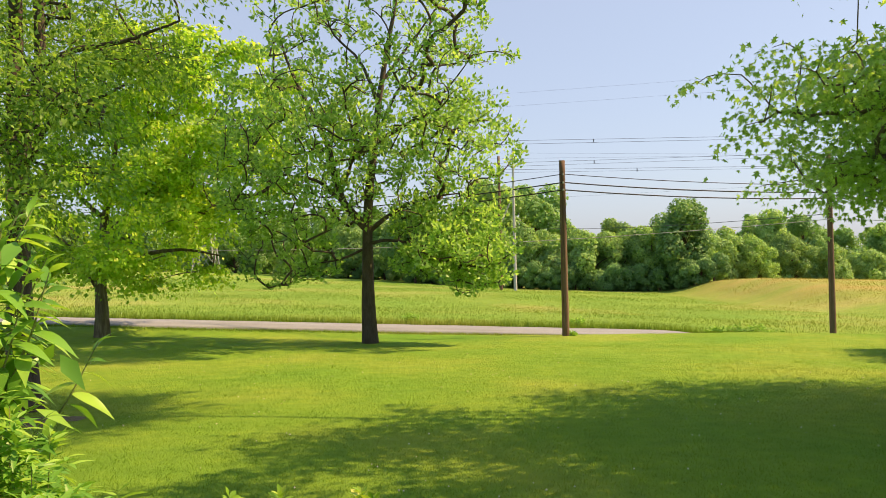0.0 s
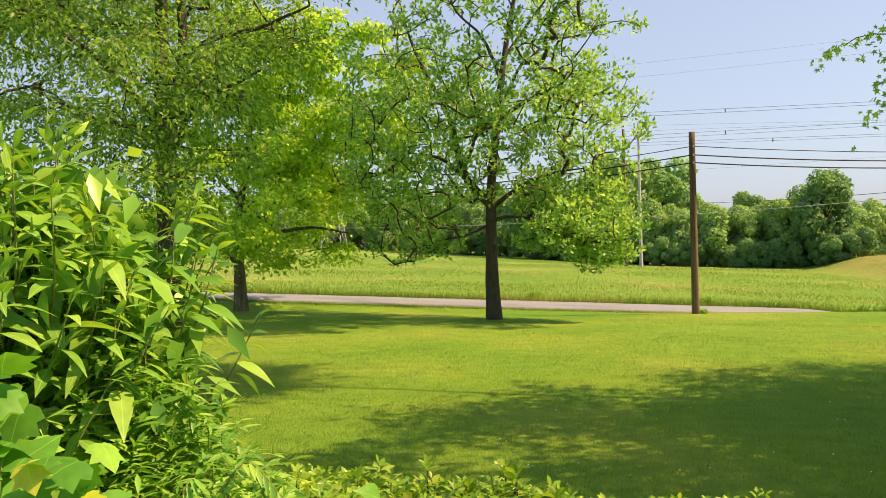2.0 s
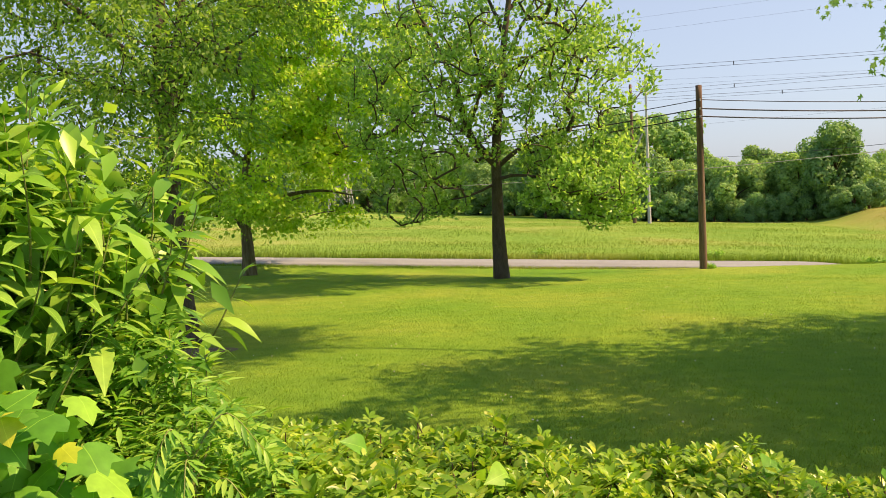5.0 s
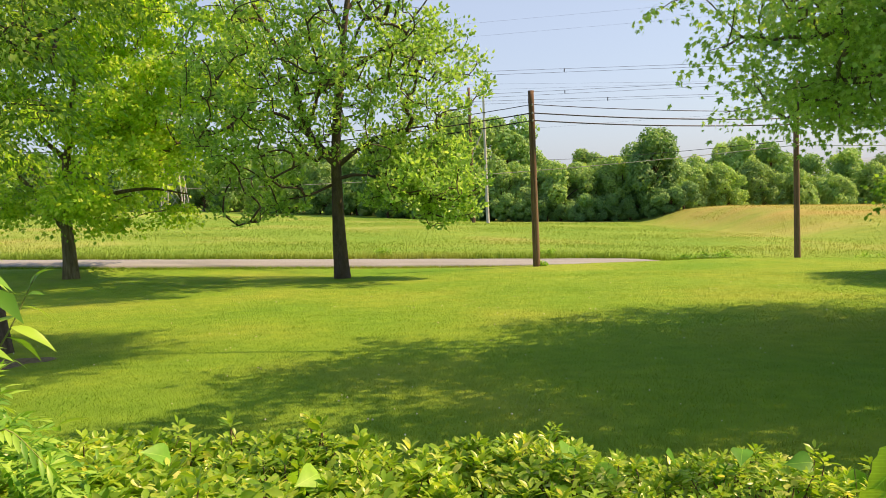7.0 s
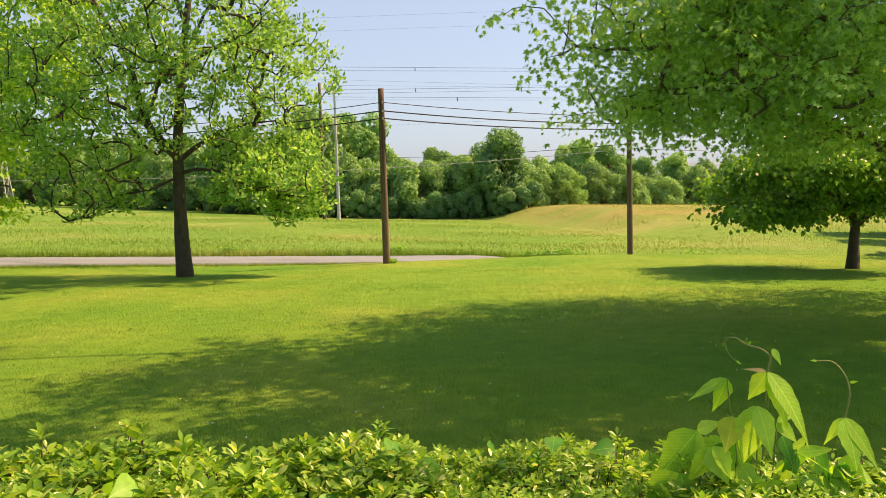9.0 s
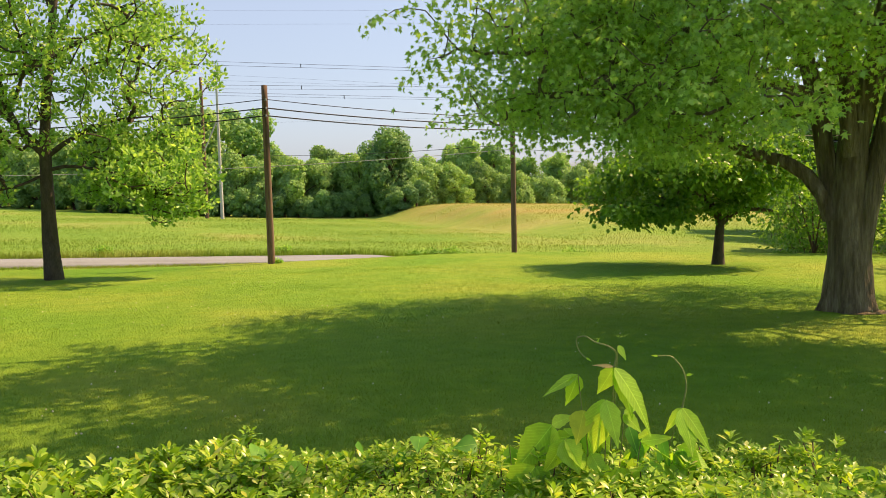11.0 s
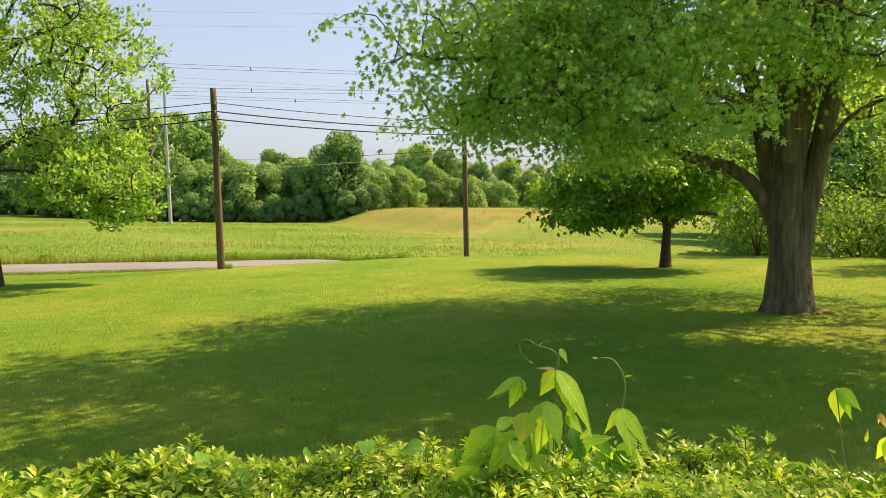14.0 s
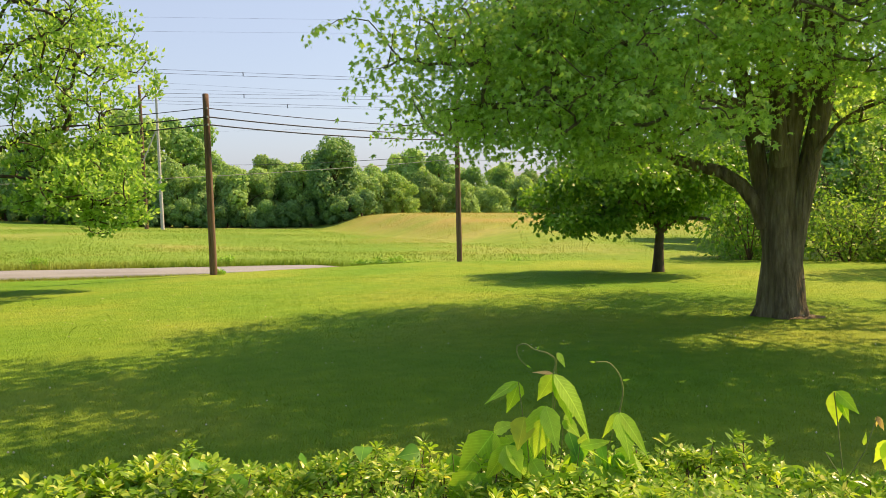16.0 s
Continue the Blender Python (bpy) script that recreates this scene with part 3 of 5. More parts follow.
# The big maple: one stout bole dividing into several upright stems, long low limbs reaching over the lawn.
MX, MY = 13.38, 11.95
big = [
    ([(MX, MY, -0.75), (13.37, 11.95, 0.3), (13.35, 11.97, 1.4), (13.38, 11.93, 2.4), (13.45, 11.85, 3.6)], 0.46, 0.24),
    ([(13.34, 11.98, 0.0), (13.22, 12.1, 1.1), (13.06, 12.27, 2.44), (12.93, 12.4, 3.49), (12.74, 12.59, 4.56), (12.45, 12.88, 6.0), (11.6, 13.6, 9.5)], 0.21, 0.09),
    ([(13.42, 11.9, 2.9), (13.5, 11.8, 3.7), (13.64, 11.64, 4.5), (13.75, 11.51, 5.8), (13.9, 11.2, 9.5), (14.1, 11.0, 13)], 0.23, 0.08),
    ([(13.42, 11.9, 0.0), (13.54, 11.76, 1.2), (13.72, 11.55, 2.6), (13.85, 11.4, 3.64), (13.95, 11.3, 4.74), (14.1, 11.15, 5.8), (15.2, 10.4, 10)], 0.24, 0.09),
    ([(13.2, 11.8, 2.5), (13.02, 11.73, 3.4), (12.95, 11.8, 4.6), (12.89, 11.87, 5.9), (12.3, 11.0, 10)], 0.15, 0.07),
    ([(13.1, 12.15, 1.25), (12.88, 12.3, 1.86), (12.55, 12.63, 2.32), (11.8, 13.32, 2.67), (10.55, 14.29, 3.6), (8.6, 15.4, 4.4)], 0.155, 0.04),
    ([(12.95, 12.3, 3.4), (12.25, 11.95, 3.67), (11.04, 11.72, 3.83), (9.7, 11.55, 3.78), (8.17, 11.44, 3.64), (6.6, 11.23, 3.54)], 0.11, 0.025),
    ([(13.6, 11.5, 2.6), (13.86, 10.92, 3.37), (14.3, 10.3, 3.7), (15.0, 9.0, 4.6)], 0.05, 0.02),
    ([(13.0, 12.1, 4.2), (11.5, 10.4, 5.6), (9.2, 8.6, 6.8), (7.2, 7.2, 7.2)], 0.14, 0.04),
    ([(12.5, 12.7, 6.0), (10.0, 12.6, 8.0), (7.2, 12.2, 9.2)], 0.12, 0.04),
    ([(12.0, 13.2, 8.0), (10.4, 14.6, 12.5), (7.2, 15.8, 16.6)], 0.09, 0.03),
    ([(14.1, 11.15, 5.6), (15.6, 10.0, 7.6), (16.8, 8.6, 9.0)], 0.11, 0.03),
    ([(13.7, 11.5, 5.4), (12.6, 8.6, 7.2), (11.6, 6.0, 8.0)], 0.13, 0.04),
]
# Highest lobe and those towards the house: unseen, added to shade the lawn.
maple = tree("maple_tree", (MX, MY, -0.75), big,
             [((7.8, 11.4, 4.3), (3.2, 3.0, 1.5), 4.6), ((10.4, 13.8, 4.6), (4.2, 4.2, 2.2), 1.0), ((14.6, 13.8, 6.2), (2.6, 1.8, 1.8), 1.2), ((10.6, 9.9, 5.6), (4.4, 4.2, 2.3), 0.5), ((14.8, 10.4, 5.2), (3.2, 4.2, 2.6)), ((8.6, 12.4, 3.5), (2.6, 2.2, 0.9), 0.8),
              ((9.6, 10.8, 8.2), (5.0, 5.6, 2.4), 1.7), ((13.4, 12.2, 10.5), (5.4, 5.6, 3.4), 1.3), ((7.5, 15.7, 17.4), (2.9, 2.9, 1.3), 9.0), ((9.4, 7.2, 8.8), (5.0, 3.6, 2.2), 1.7), ((13.2, 7.4, 7.0), (3.8, 3.4, 2.4), 1.7), ((16.8, 8.2, 8.6), (3.8, 4.0, 2.8), 1.3), ((17.6, 12.6, 9.2), (3.6, 4.4, 2.8), 1.7), ((17.5, 15.8, 8.2), (4.0, 3.8, 2.8), 1.2), ((15.4, 16.0, 5.4), (4.2, 2.8, 2.3), 1.1), ((19.2, 13.0, 5.2), (3.2, 3.4, 2.4), 1.3), ((11.6, 16.6, 6.4), (4.2, 2.6, 2.2), 0.7), ((12.0, 13.6, 4.5), (2.2, 1.6, 1.1), 2.0), ((10.6, 13.4, 3.7), (2.0, 1.6, 0.7), 1.0), ((15.4, 5.2, 8.6), (4.2, 2.8, 2.0), 2.0)],
             4700, 46, 0.33, 0.098, MAPLE, MAPLE_LEAF, BARK, "large old maple with a stout furrowed trunk dividing into upright stems", 3, low=2.3, tip=0.0065, flare=0.3, droop=0.5, hollow=0.35, thick=0.32, high=7.4, bare=(2.0, 6.4), pads=(490, 0.68))
soil_ring("mulch_patch", MX + 0.12, MY - 0.36, 0.38, "brown leaf litter and soil at the foot of the maple", 4)

EX, EY = 19.45, 23.2
tree("maple_tree", on_ground(EX, EY),
     [([(EX, EY, float(height(EX, EY)) - 0.05), (19.47, 23.18, 0.0), (19.49, 23.18, 0.55), (19.25, 23.35, 1.1), (18.8, 23.6, 2.6)], 0.19, 0.08),
      ([(19.5, 23.15, 0.45), (19.92, 22.82, 0.89), (20.29, 22.5, 1.0), (20.9, 22.1, 0.95)], 0.13, 0.05),
      ([(19.4, 23.2, 0.7), (19.9, 23.6, 1.9), (20.4, 24.0, 3.2)], 0.13, 0.05),
      ([(19.3, 23.3, 0.9), (18.2, 22.8, 1.6), (17.0, 22.6, 2.0)], 0.10, 0.03)],
     [((18.2, 23.2, 2.6), (3.3, 3.2, 1.5)), ((16.9, 23.4, 1.55), (2.2, 2.6, 1.0)), ((20.0, 22.9, 2.9), (2.3, 2.6, 1.2))],
     480, 52, 0.36, 0.175, DIAMOND, SMALL_MAPLE_LEAF, SMOOTH_BARK, "small round-headed maple with dense dark green foliage", 5, low=0.55, flare=0.3, droop=0.5, hollow=0.45, thick=0.3, pads=(52, 0.42))

BX, BY = -3.03, 31.35
BZ = float(height(BX, BY)) - 0.05
# The last, high front lobe is unseen, added to widen the tree's shadow.
tree("young_tree", (BX, BY, BZ),
     [([(BX, BY, BZ), (-3.06, 31.39, 1.39), (-3.03, 31.39, 3.84), (-2.7, 31.42, 6.96), (-2.24, 31.46, 10.1), (-1.74, 31.5, 12.6), (-1.5, 31.5, 15.0)], 0.25, 0.03),
      ([(-3.05, 31.39, 3.5), (-4.01, 31.28, 4.63), (-4.51, 31.21, 6.63), (-5.23, 31.1, 8.29), (-5.95, 30.97, 9.83), (-6.4, 30.9, 11.5)], 0.16, 0.03),
      ([(-4.0, 31.28, 4.6), (-4.97, 31.15, 5.42), (-6.03, 30.96, 5.64), (-7.2, 30.8, 5.9)], 0.09, 0.02),
      ([(-2.75, 31.42, 6.75), (-2.08, 31.47, 7.22), (-0.83, 31.53, 7.99), (0.42, 31.54, 9.15), (1.11, 31.52, 10.03)], 0.10, 0.02),
      ([(-2.98, 31.4, 3.4), (-1.92, 31.3, 4.1), (-0.56, 31.1, 4.6), (1.0, 31.0, 4.7)], 0.10, 0.02),
      ([(-2.54, 31.44, 8.5), (-3.34, 31.36, 10.31), (-4.2, 31.26, 11.2), (-4.61, 31.2, 12.53)], 0.08, 0.02),
      ([(-2.4, 31.44, 9.3), (-1.2, 31.7, 10.8), (0.2, 31.9, 12.6)], 0.07, 0.02),
      ([(-2.65, 31.42, 7.2), (-1.6, 31.0, 9.0), (-0.5, 30.6, 10.8)], 0.07, 0.02),
      ([(-3.06, 31.39, 2.73), (-4.16, 31.0, 2.3), (-5.36, 30.7, 1.99), (-6.2, 30.6, 1.4)], 0.055, 0.012),
      ([(-3.03, 31.39, 2.9), (-2.2, 31.1, 3.0), (-0.8, 30.9, 2.7), (0.8, 30.8, 2.0)], 0.07, 0.012)],
     [((-2.6, 30.6, 9.4), (5.0, 6.0, 6.0)), ((-5.6, 30.0, 6.2), (3.4, 4.6, 3.4)), ((0.4, 31.4, 6.4), (2.9, 3.2, 2.6)), ((-6.2, 30.7, 2.6), (2.2, 2.0, 1.5)),
      ((-1.0, 31.0, 3.7), (1.2, 1.5, 0.8), 1.6), ((0.9, 31.2, 3.5), (1.6, 1.6, 0.8), 1.8), ((0.1, 30.8, 2.4), (1.9, 1.8, 0.7), 2.2), ((1.1, 31.0, 1.4), (1.3, 1.4, 0.6), 1.8), ((-1.2, 30.8, 1.9), (0.9, 1.2, 0.6), 1.4), ((2.0, 31.0, 2.4), (0.9, 1.2, 0.7), 1.4), ((0.5, 28.2, 2.6), (1.8, 1.6, 1.0), 1.2), ((-6.6, 27.6, 4.6), (1.9, 2.0, 1.4), 0.8), ((0.6, 26.4, 12.8), (4.2, 2.6, 1.5), 1.2)],
     1400, 30, 0.17, 0.185, BROAD_OVAL, YOUNG_LEAF, SMOOTH_BARK, "slender young shade tree with an open airy crown in fresh leaf", 8, low=0.15, tip=0.008, flare=0.35, droop=-0.3, hollow=0.4, flat=0.5, arch=-0.3, thick=0.7)

AX, AY = -15.12, 34.95
AZ = float(height(AX, AY)) - 0.05
tree("shade_tree", (AX, AY, AZ),
     [([(AX, AY, AZ), (-15.1, 34.95, 0.4), (-15.15, 34.95, 1.5), (-15.0, 34.9, 3.5), (-14.6, 34.9, 6.0), (-14.2, 34.9, 8.6)], 0.29, 0.06),
      ([(-15.2, 34.9, 1.3), (-15.9, 34.6, 2.6), (-17.2, 34.2, 4.2)], 0.15, 0.04), ([(-15.0, 34.9, 1.6), (-13.6, 34.5, 2.5), (-11.4, 34.1, 2.9), (-9.6, 33.9, 2.6)], 0.14, 0.03),
      ([(-15.0, 34.9, 3.4), (-13.0, 34.2, 5.2), (-11.2, 33.9, 6.6)], 0.12, 0.03), ([(-14.9, 34.9, 4.2), (-16.5, 34.4, 6.2), (-17.4, 34.0, 8.0)], 0.12, 0.03)],
     [((-14.6, 33.8, 4.8), (4.8, 5.4, 3.6)), ((-11.4, 33.0, 3.4), (3.6, 4.4, 2.3)), ((-13.6, 34.4, 8.2), (4.4, 4.0, 3.0)), ((-10.2, 34.4, 6.6), (3.4, 3.2, 2.6)), ((-9.4, 33.8, 9.8), (4.0, 3.6, 2.8)), ((-13.0, 34.5, 11.2), (4.4, 4.0, 2.4))],
     1000, 64, 0.38, 0.19, DIAMOND, BROAD_LEAF, BARK, "spreading shade tree with low drooping branches beside the road", 12, low=0.9, flare=0.25, droop=0.3, hollow=0.5, thick=0.26, flat=0.4, pads=(130, 0.5))

CX, CY = -8.1, 15.2
CZ = float(height(CX, CY)) - 0.05
tree("locust_tree", (CX, CY, CZ),
     [([(CX, CY, CZ), (-8.15, 15.2, 2.0), (-8.2, 15.2, 5.2), (-8.15, 15.2, 7.2), (-8.3, 15.0, 11.0)], 0.24, 0.06),
      ([(-8.14, 15.2, 3.0), (-7.98, 15.28, 5.2), (-7.83, 15.35, 5.95), (-7.8, 15.37, 6.7), (-7.83, 15.35, 7.6), (-7.2, 15.2, 11)], 0.14, 0.05),
      ([(-7.84, 15.33, 5.8), (-7.56, 15.3, 6.1), (-7.0, 15.2, 6.33), (-6.0, 15.1, 6.45), (-4.93, 15.0, 6.78)], 0.075, 0.02),
      ([(-8.2, 15.2, 4.6), (-9.3, 14.6, 6.0), (-10.6, 14.0, 7.0)], 0.09, 0.03), ([(-8.1, 15.2, 4.0), (-7.0, 14.2, 4.8), (-5.4, 13.4, 5.2)], 0.07, 0.02),
      ([(-8.2, 15.2, 6.4), (-7.2, 14.0, 8.2), (-5.6, 13.2, 9.0)], 0.08, 0.02)],
     [((-7.2, 14.6, 7.6), (2.2, 2.8, 1.9)), ((-8.6, 14.6, 7.6), (3.4, 3.0, 2.6)), ((-6.9, 13.4, 5.0), (1.6, 1.5, 1.2)), ((-8.6, 13.4, 4.7), (2.4, 1.9, 1.5), 0.6), ((-10.6, 14.2, 6.4), (2.4, 2.4, 2.2)), ((-8.4, 14.6, 10.4), (3.0, 3.2, 2.0), 0.5), ((-10.5, 13.6, 8.6), (2.6, 2.4, 2.2)), ((-7.6, 13.0, 3.6), (2.2, 1.3, 1.1)), ((-7.0, 13.2, 4.2), (1.2, 1.1, 0.8)), ((-11.4, 17.6, 7.6), (4.2, 2.6, 3.2), 0.9)],
     980, 72, 0.46, 0.13, NARROW, LOCUST_LEAF, SMOOTH_BARK, "tall many-stemmed tree with fine leaves and dark stems", 14, low=2.5, tip=0.005, droop=0.2, hollow=0.35, thick=0.25, bare=(1.5, 9.5), pads=(120, 0.6))
soil_ring("soil_patch", -7.2, 13.9, 0.55, "bare brown soil in the shade of the tree", 6)


# ---- woods beyond the field ----
def woods_tree(seed, tall, wide, mat, lobes, clump=0.38, n=14000):
    """One tree of the wood's edge: trunk, some limbs, and a crown of leaf sprays down to the ground."""
    r = np.random.default_rng(seed)
    top = thing("woodland_tree", (0, 0, 0), "leafy deciduous tree at the edge of the wood", "tree", "trees of the wood's edge")
    blobs = []
    for i in range(lobes):
        a, h = i * 2.4 + r.normal() * 0.4, tall * (0.16 + 0.68 * (i + 0.5) / lobes)
        q = 1.0 if h < tall * 0.55 else 1.0 - 1.4 * (h / tall - 0.55)
        s = wide * (0.18 + 0.2 * r.random() ** 1.3)
        d = wide * 0.55 * q * (0.55 + 0.65 * r.random())
        blobs.append(((math.cos(a) * d, math.sin(a) * d, h), (s, s, s * 0.85)))
    lines = [(np.array([(0, 0, -0.5), (0.1, 0, tall * 0.4), (0, 0.1, tall * 0.85)]), 0.22, 0.05)]
    chains = [(curve_points(lines[0][0], 8), np.linspace(0.24, 0.05, 8), 7)]
    for c, s in blobs:
        chains.append((curve_points([(0, 0, c[2] * 0.55), (c[0] * 0.5, c[1] * 0.5, c[2] * 0.85), c], 6), np.linspace(0.10, 0.03, 6), 5))
    v, f = tubes(chains)
    part("trunk", quick_mesh("trunk", v, f, TWIG, True), TWIG, top)
    p = in_blobs(n, blobs, r, 0.72)
    near = np.argmin([np.linalg.norm((p - c) / s, axis=1) for c, s in blobs], axis=0)
    heart_ = np.array([c for c, s in blobs])[near]
    heart_, p = heart_[p[:, 2] > 0.1], p[p[:, 2] > 0.1]
    out = p - heart_
    out /= np.linalg.norm(out, axis=1, keepdims=True)
    up = out + r.normal(size=p.shape) * 0.55 + np.array([0, 0, 0.25])
    fw = np.cross(up, r.normal(size=p.shape)) + np.array([0, 0, -0.25])
    part("crown", leaves("crown", DIAMOND, p, fw, up, clump * (0.65 + 0.7 * r.random(len(p)) ** 1.5), mat), mat, top)
    return top


kinds = [woods_tree(21, 11.5, 5.4, WOODS_LEAF, 26), woods_tree(22, 10.0, 5.0, WOODS_PALE, 23), woods_tree(23, 12.5, 5.2, WOODS_DARK, 27),
         woods_tree(24, 9.0, 5.6, WOODS_LEAF, 22), woods_tree(25, 13.0, 4.8, WOODS_PALE, 27), woods_tree(26, 5.5, 4.2, WOODS_DARK, 9, 0.36, 6000)]
wr = random.Random(5)
first = [True] * len(kinds)


def plant(kind, x, y, s, lift=0.0):
    m = Matrix.Translation((x, y, float(height(x, y)) - 0.15 + lift)) @ Matrix.Rotation(wr.random() * 6.28, 4, "Z")
    if first[kind]:
        first[kind] = False
        kinds[kind].matrix_basis = m @ Matrix.Diagonal((s, s, s, 1))
        return kinds[kind]
    ob = copy_thing(kinds[kind], m)
    ob.scale = (s * wr.uniform(0.9, 1.1), s * wr.uniform(0.9, 1.1), s)
    return ob


def polar(az, d):
    return d * math.sin(radians(az)), d * math.cos(radians(az))


az = -40.0
while az < 17.6:                                   # the near edge of the wood, straight across the field
    d = 128 - 0.5 * max(0, az - 5) + 55 * max(0, min(1, (-az - 2) / 14)) + wr.uniform(-2, 3)
    x, y = polar(az, d)
    plant(wr.choice((0, 1, 2, 3, 4)), x, y, 1.08 * wr.uniform(0.8, 1.08))
    for da in ((0.0, 0.7, 1.3, 1.8) if az > -3 else (0.8,)):
        x, y = polar(az + da + wr.uniform(-0.3, 0.3), d - 4 + wr.uniform(-1, 1.5))
        plant(5, x, y, wr.uniform(0.5, 0.95))
    if az < -1:
        x, y = polar(az + 1.0, d + 7 + wr.uniform(-1, 2))
        plant(wr.choice((0, 2, 3)), x, y, wr.uniform(0.85, 1.15))
        x, y = polar(az + 1.6, d - 3)
        plant(5, x, y, wr.uniform(0.6, 0.95))
    az += 2.1
az = -40.0
while az < 18:                                     # taller trees behind
    x, y = polar(az, 150 + wr.uniform(-4, 6) + 50 * max(0, min(1, (-az - 2) / 14)))
    if az > -20:
        plant(wr.choice((0, 2, 4)), x, y, wr.uniform(0.9, 1.18) * (1.75 if 1 < az < 8 else 1.0))
    az += 2.9
az = 17.0
while az < 62:                                     # the wood turns the corner behind the rise
    d = 135 + 2.4 * min(16, az - 17) + wr.uniform(-3, 4)
    x, y = polar(az, d)
    plant(wr.choice((0, 1, 2, 3)), x, y, wr.uniform(0.8, 1.12), -0.5)
    x, y = polar(az + 0.7, d + 16)
    plant(wr.choice((0, 2, 4)), x, y, wr.uniform(0.95, 1.25))
    az += 2.2


for az, d, s in ((46.5, 58, 0.95), (50.5, 52, 1.0), (54.5, 57, 1.1), (58.5, 52, 1.0), (48.5, 70, 1.2), (53, 72, 1.25), (43.5, 74, 0.9)):
    x, y = polar(az, d)
    plant(wr.choice((1, 3, 4)), x, y, s)


# ---- bushes at the edge of the lawn beyond the maple ----
def bush(x, y, w, h, leaf, label, seed, n=200):
    r = np.random.default_rng(seed)
    z = float(height(x, y)) - 0.05
    top = thing("bush", (x, y, z), label, "bush", "bushes along the lawn's edge")
    stems = []
    for i in range(5):
        a = i * 1.26 + r.random()
        stems.append((curve_points([(0, 0, 0), (math.cos(a) * w * 0.25, math.sin(a) * w * 0.25, h * 0.35), (math.cos(a) * w * 0.5, math.sin(a) * w * 0.5, h * 0.75)], 7), 0.05, 0.015))
    tg = in_blobs(n, [((0, 0, h * 0.52), (w, w * 0.8, h * 0.5)), ((w * 0.35, -w * 0.2, h * 0.4), (w * 0.7, w * 0.6, h * 0.4))], r, 0.45, 0.1)
    ch, ends = grow(stems, tg, r, 0.006)
    v, f = tubes([(p, np.linspace(a, b, len(p)), 6) for p, a, b in stems] + ch)
    tagged(part("stemwork", quick_mesh("stemwork", v, f, TWIG, True), TWIG, top), kind="stuff")
    pos, fw, up, sz = crown_leaves(ends, r, 22, 0.32, 0.24, 0.2)
    part("crown", leaves("crown", OVAL, pos, fw, up, sz, leaf), leaf, top)
    return top


for bx, by, bw, bh, bl, seed in ((27.8, 27.0, 2.2, 4.2, SMALL_MAPLE_LEAF, 31), (31.0, 24.5, 2.8, 3.4, LOCUST_LEAF, 32), (33.2, 21.8, 2.6, 2.6, HEDGE_DEEP, 33),
                                 (35.5, 27.5, 3.6, 7.5, SMALL_MAPLE_LEAF, 34), (38.0, 24.0, 3.4, 8.5, LOCUST_LEAF, 35), (31.5, 31.0, 2.6, 4.6, LOCUST_LEAF, 36)):
    bush(bx, by, bw, bh, bl, "tall leafy bush at the edge of the lawn", seed)


# Mostly unseen stand-in for a tree, added for its shade across the lawn.
bush(29.6, 18.0, 3.4, 8.0, LOCUST_LEAF, "tall leafy bush at the edge of the lawn", 37, 620)


def weed(x, y, w, h, seed):
    """A rank weed clump on the verge."""
    r = np.random.default_rng(seed)
    z = float(height(x, y)) - 0.02
    top = thing("weed_clump", (x, y, z), "rank green weed clump on the road verge", "weed", "weeds along the verge")
    ends = in_blobs(34, [((0, 0, h * 0.5), (w, w * 0.7, h * 0.5))], r, 0.2, 0.02)
    v, f = tubes([(curve_points([(r.normal() * 0.05, r.normal() * 0.05, 0), e * [0.5, 0.5, 0.6], e], 5), np.linspace(0.008, 0.003, 5), 3) for e in ends])
    tagged(part("stemwork", quick_mesh("stemwork", v, f, STEM), STEM, top), kind="stuff")
    pos, fw, up, sz = crown_leaves(ends, r, 12, 0.09, 0.14, 0.1)
    tagged(part("foliage", leaves("foliage", OVAL, pos, fw, up, sz, SPRIG_LEAF), SPRIG_LEAF, top), kind="stuff")


for i, (wx, wy, ww, wh) in enumerate(((13.5, 37.4, 0.7, 0.5), (12.6, 37.3, 0.4, 0.3), (15.5, 37.9, 0.6, 0.5), (5.42, 34.7, 0.14, 0.16), (18.6, 37.9, 0.4, 0.55),
                                         (19.6, 38.4, 0.5, 0.6), (21.5, 36.5, 0.5, 0.55), (16.8, 43.0, 0.6, 0.6), (24.0, 42.0, 0.6, 0.7), (-2.0, 42.9, 0.5, 0.5), (7.0, 43.0, 0.5, 0.45), (17.4, 37.8, 0.35, 0.4))):
    weed(wx, wy, ww, wh, 90 + i)


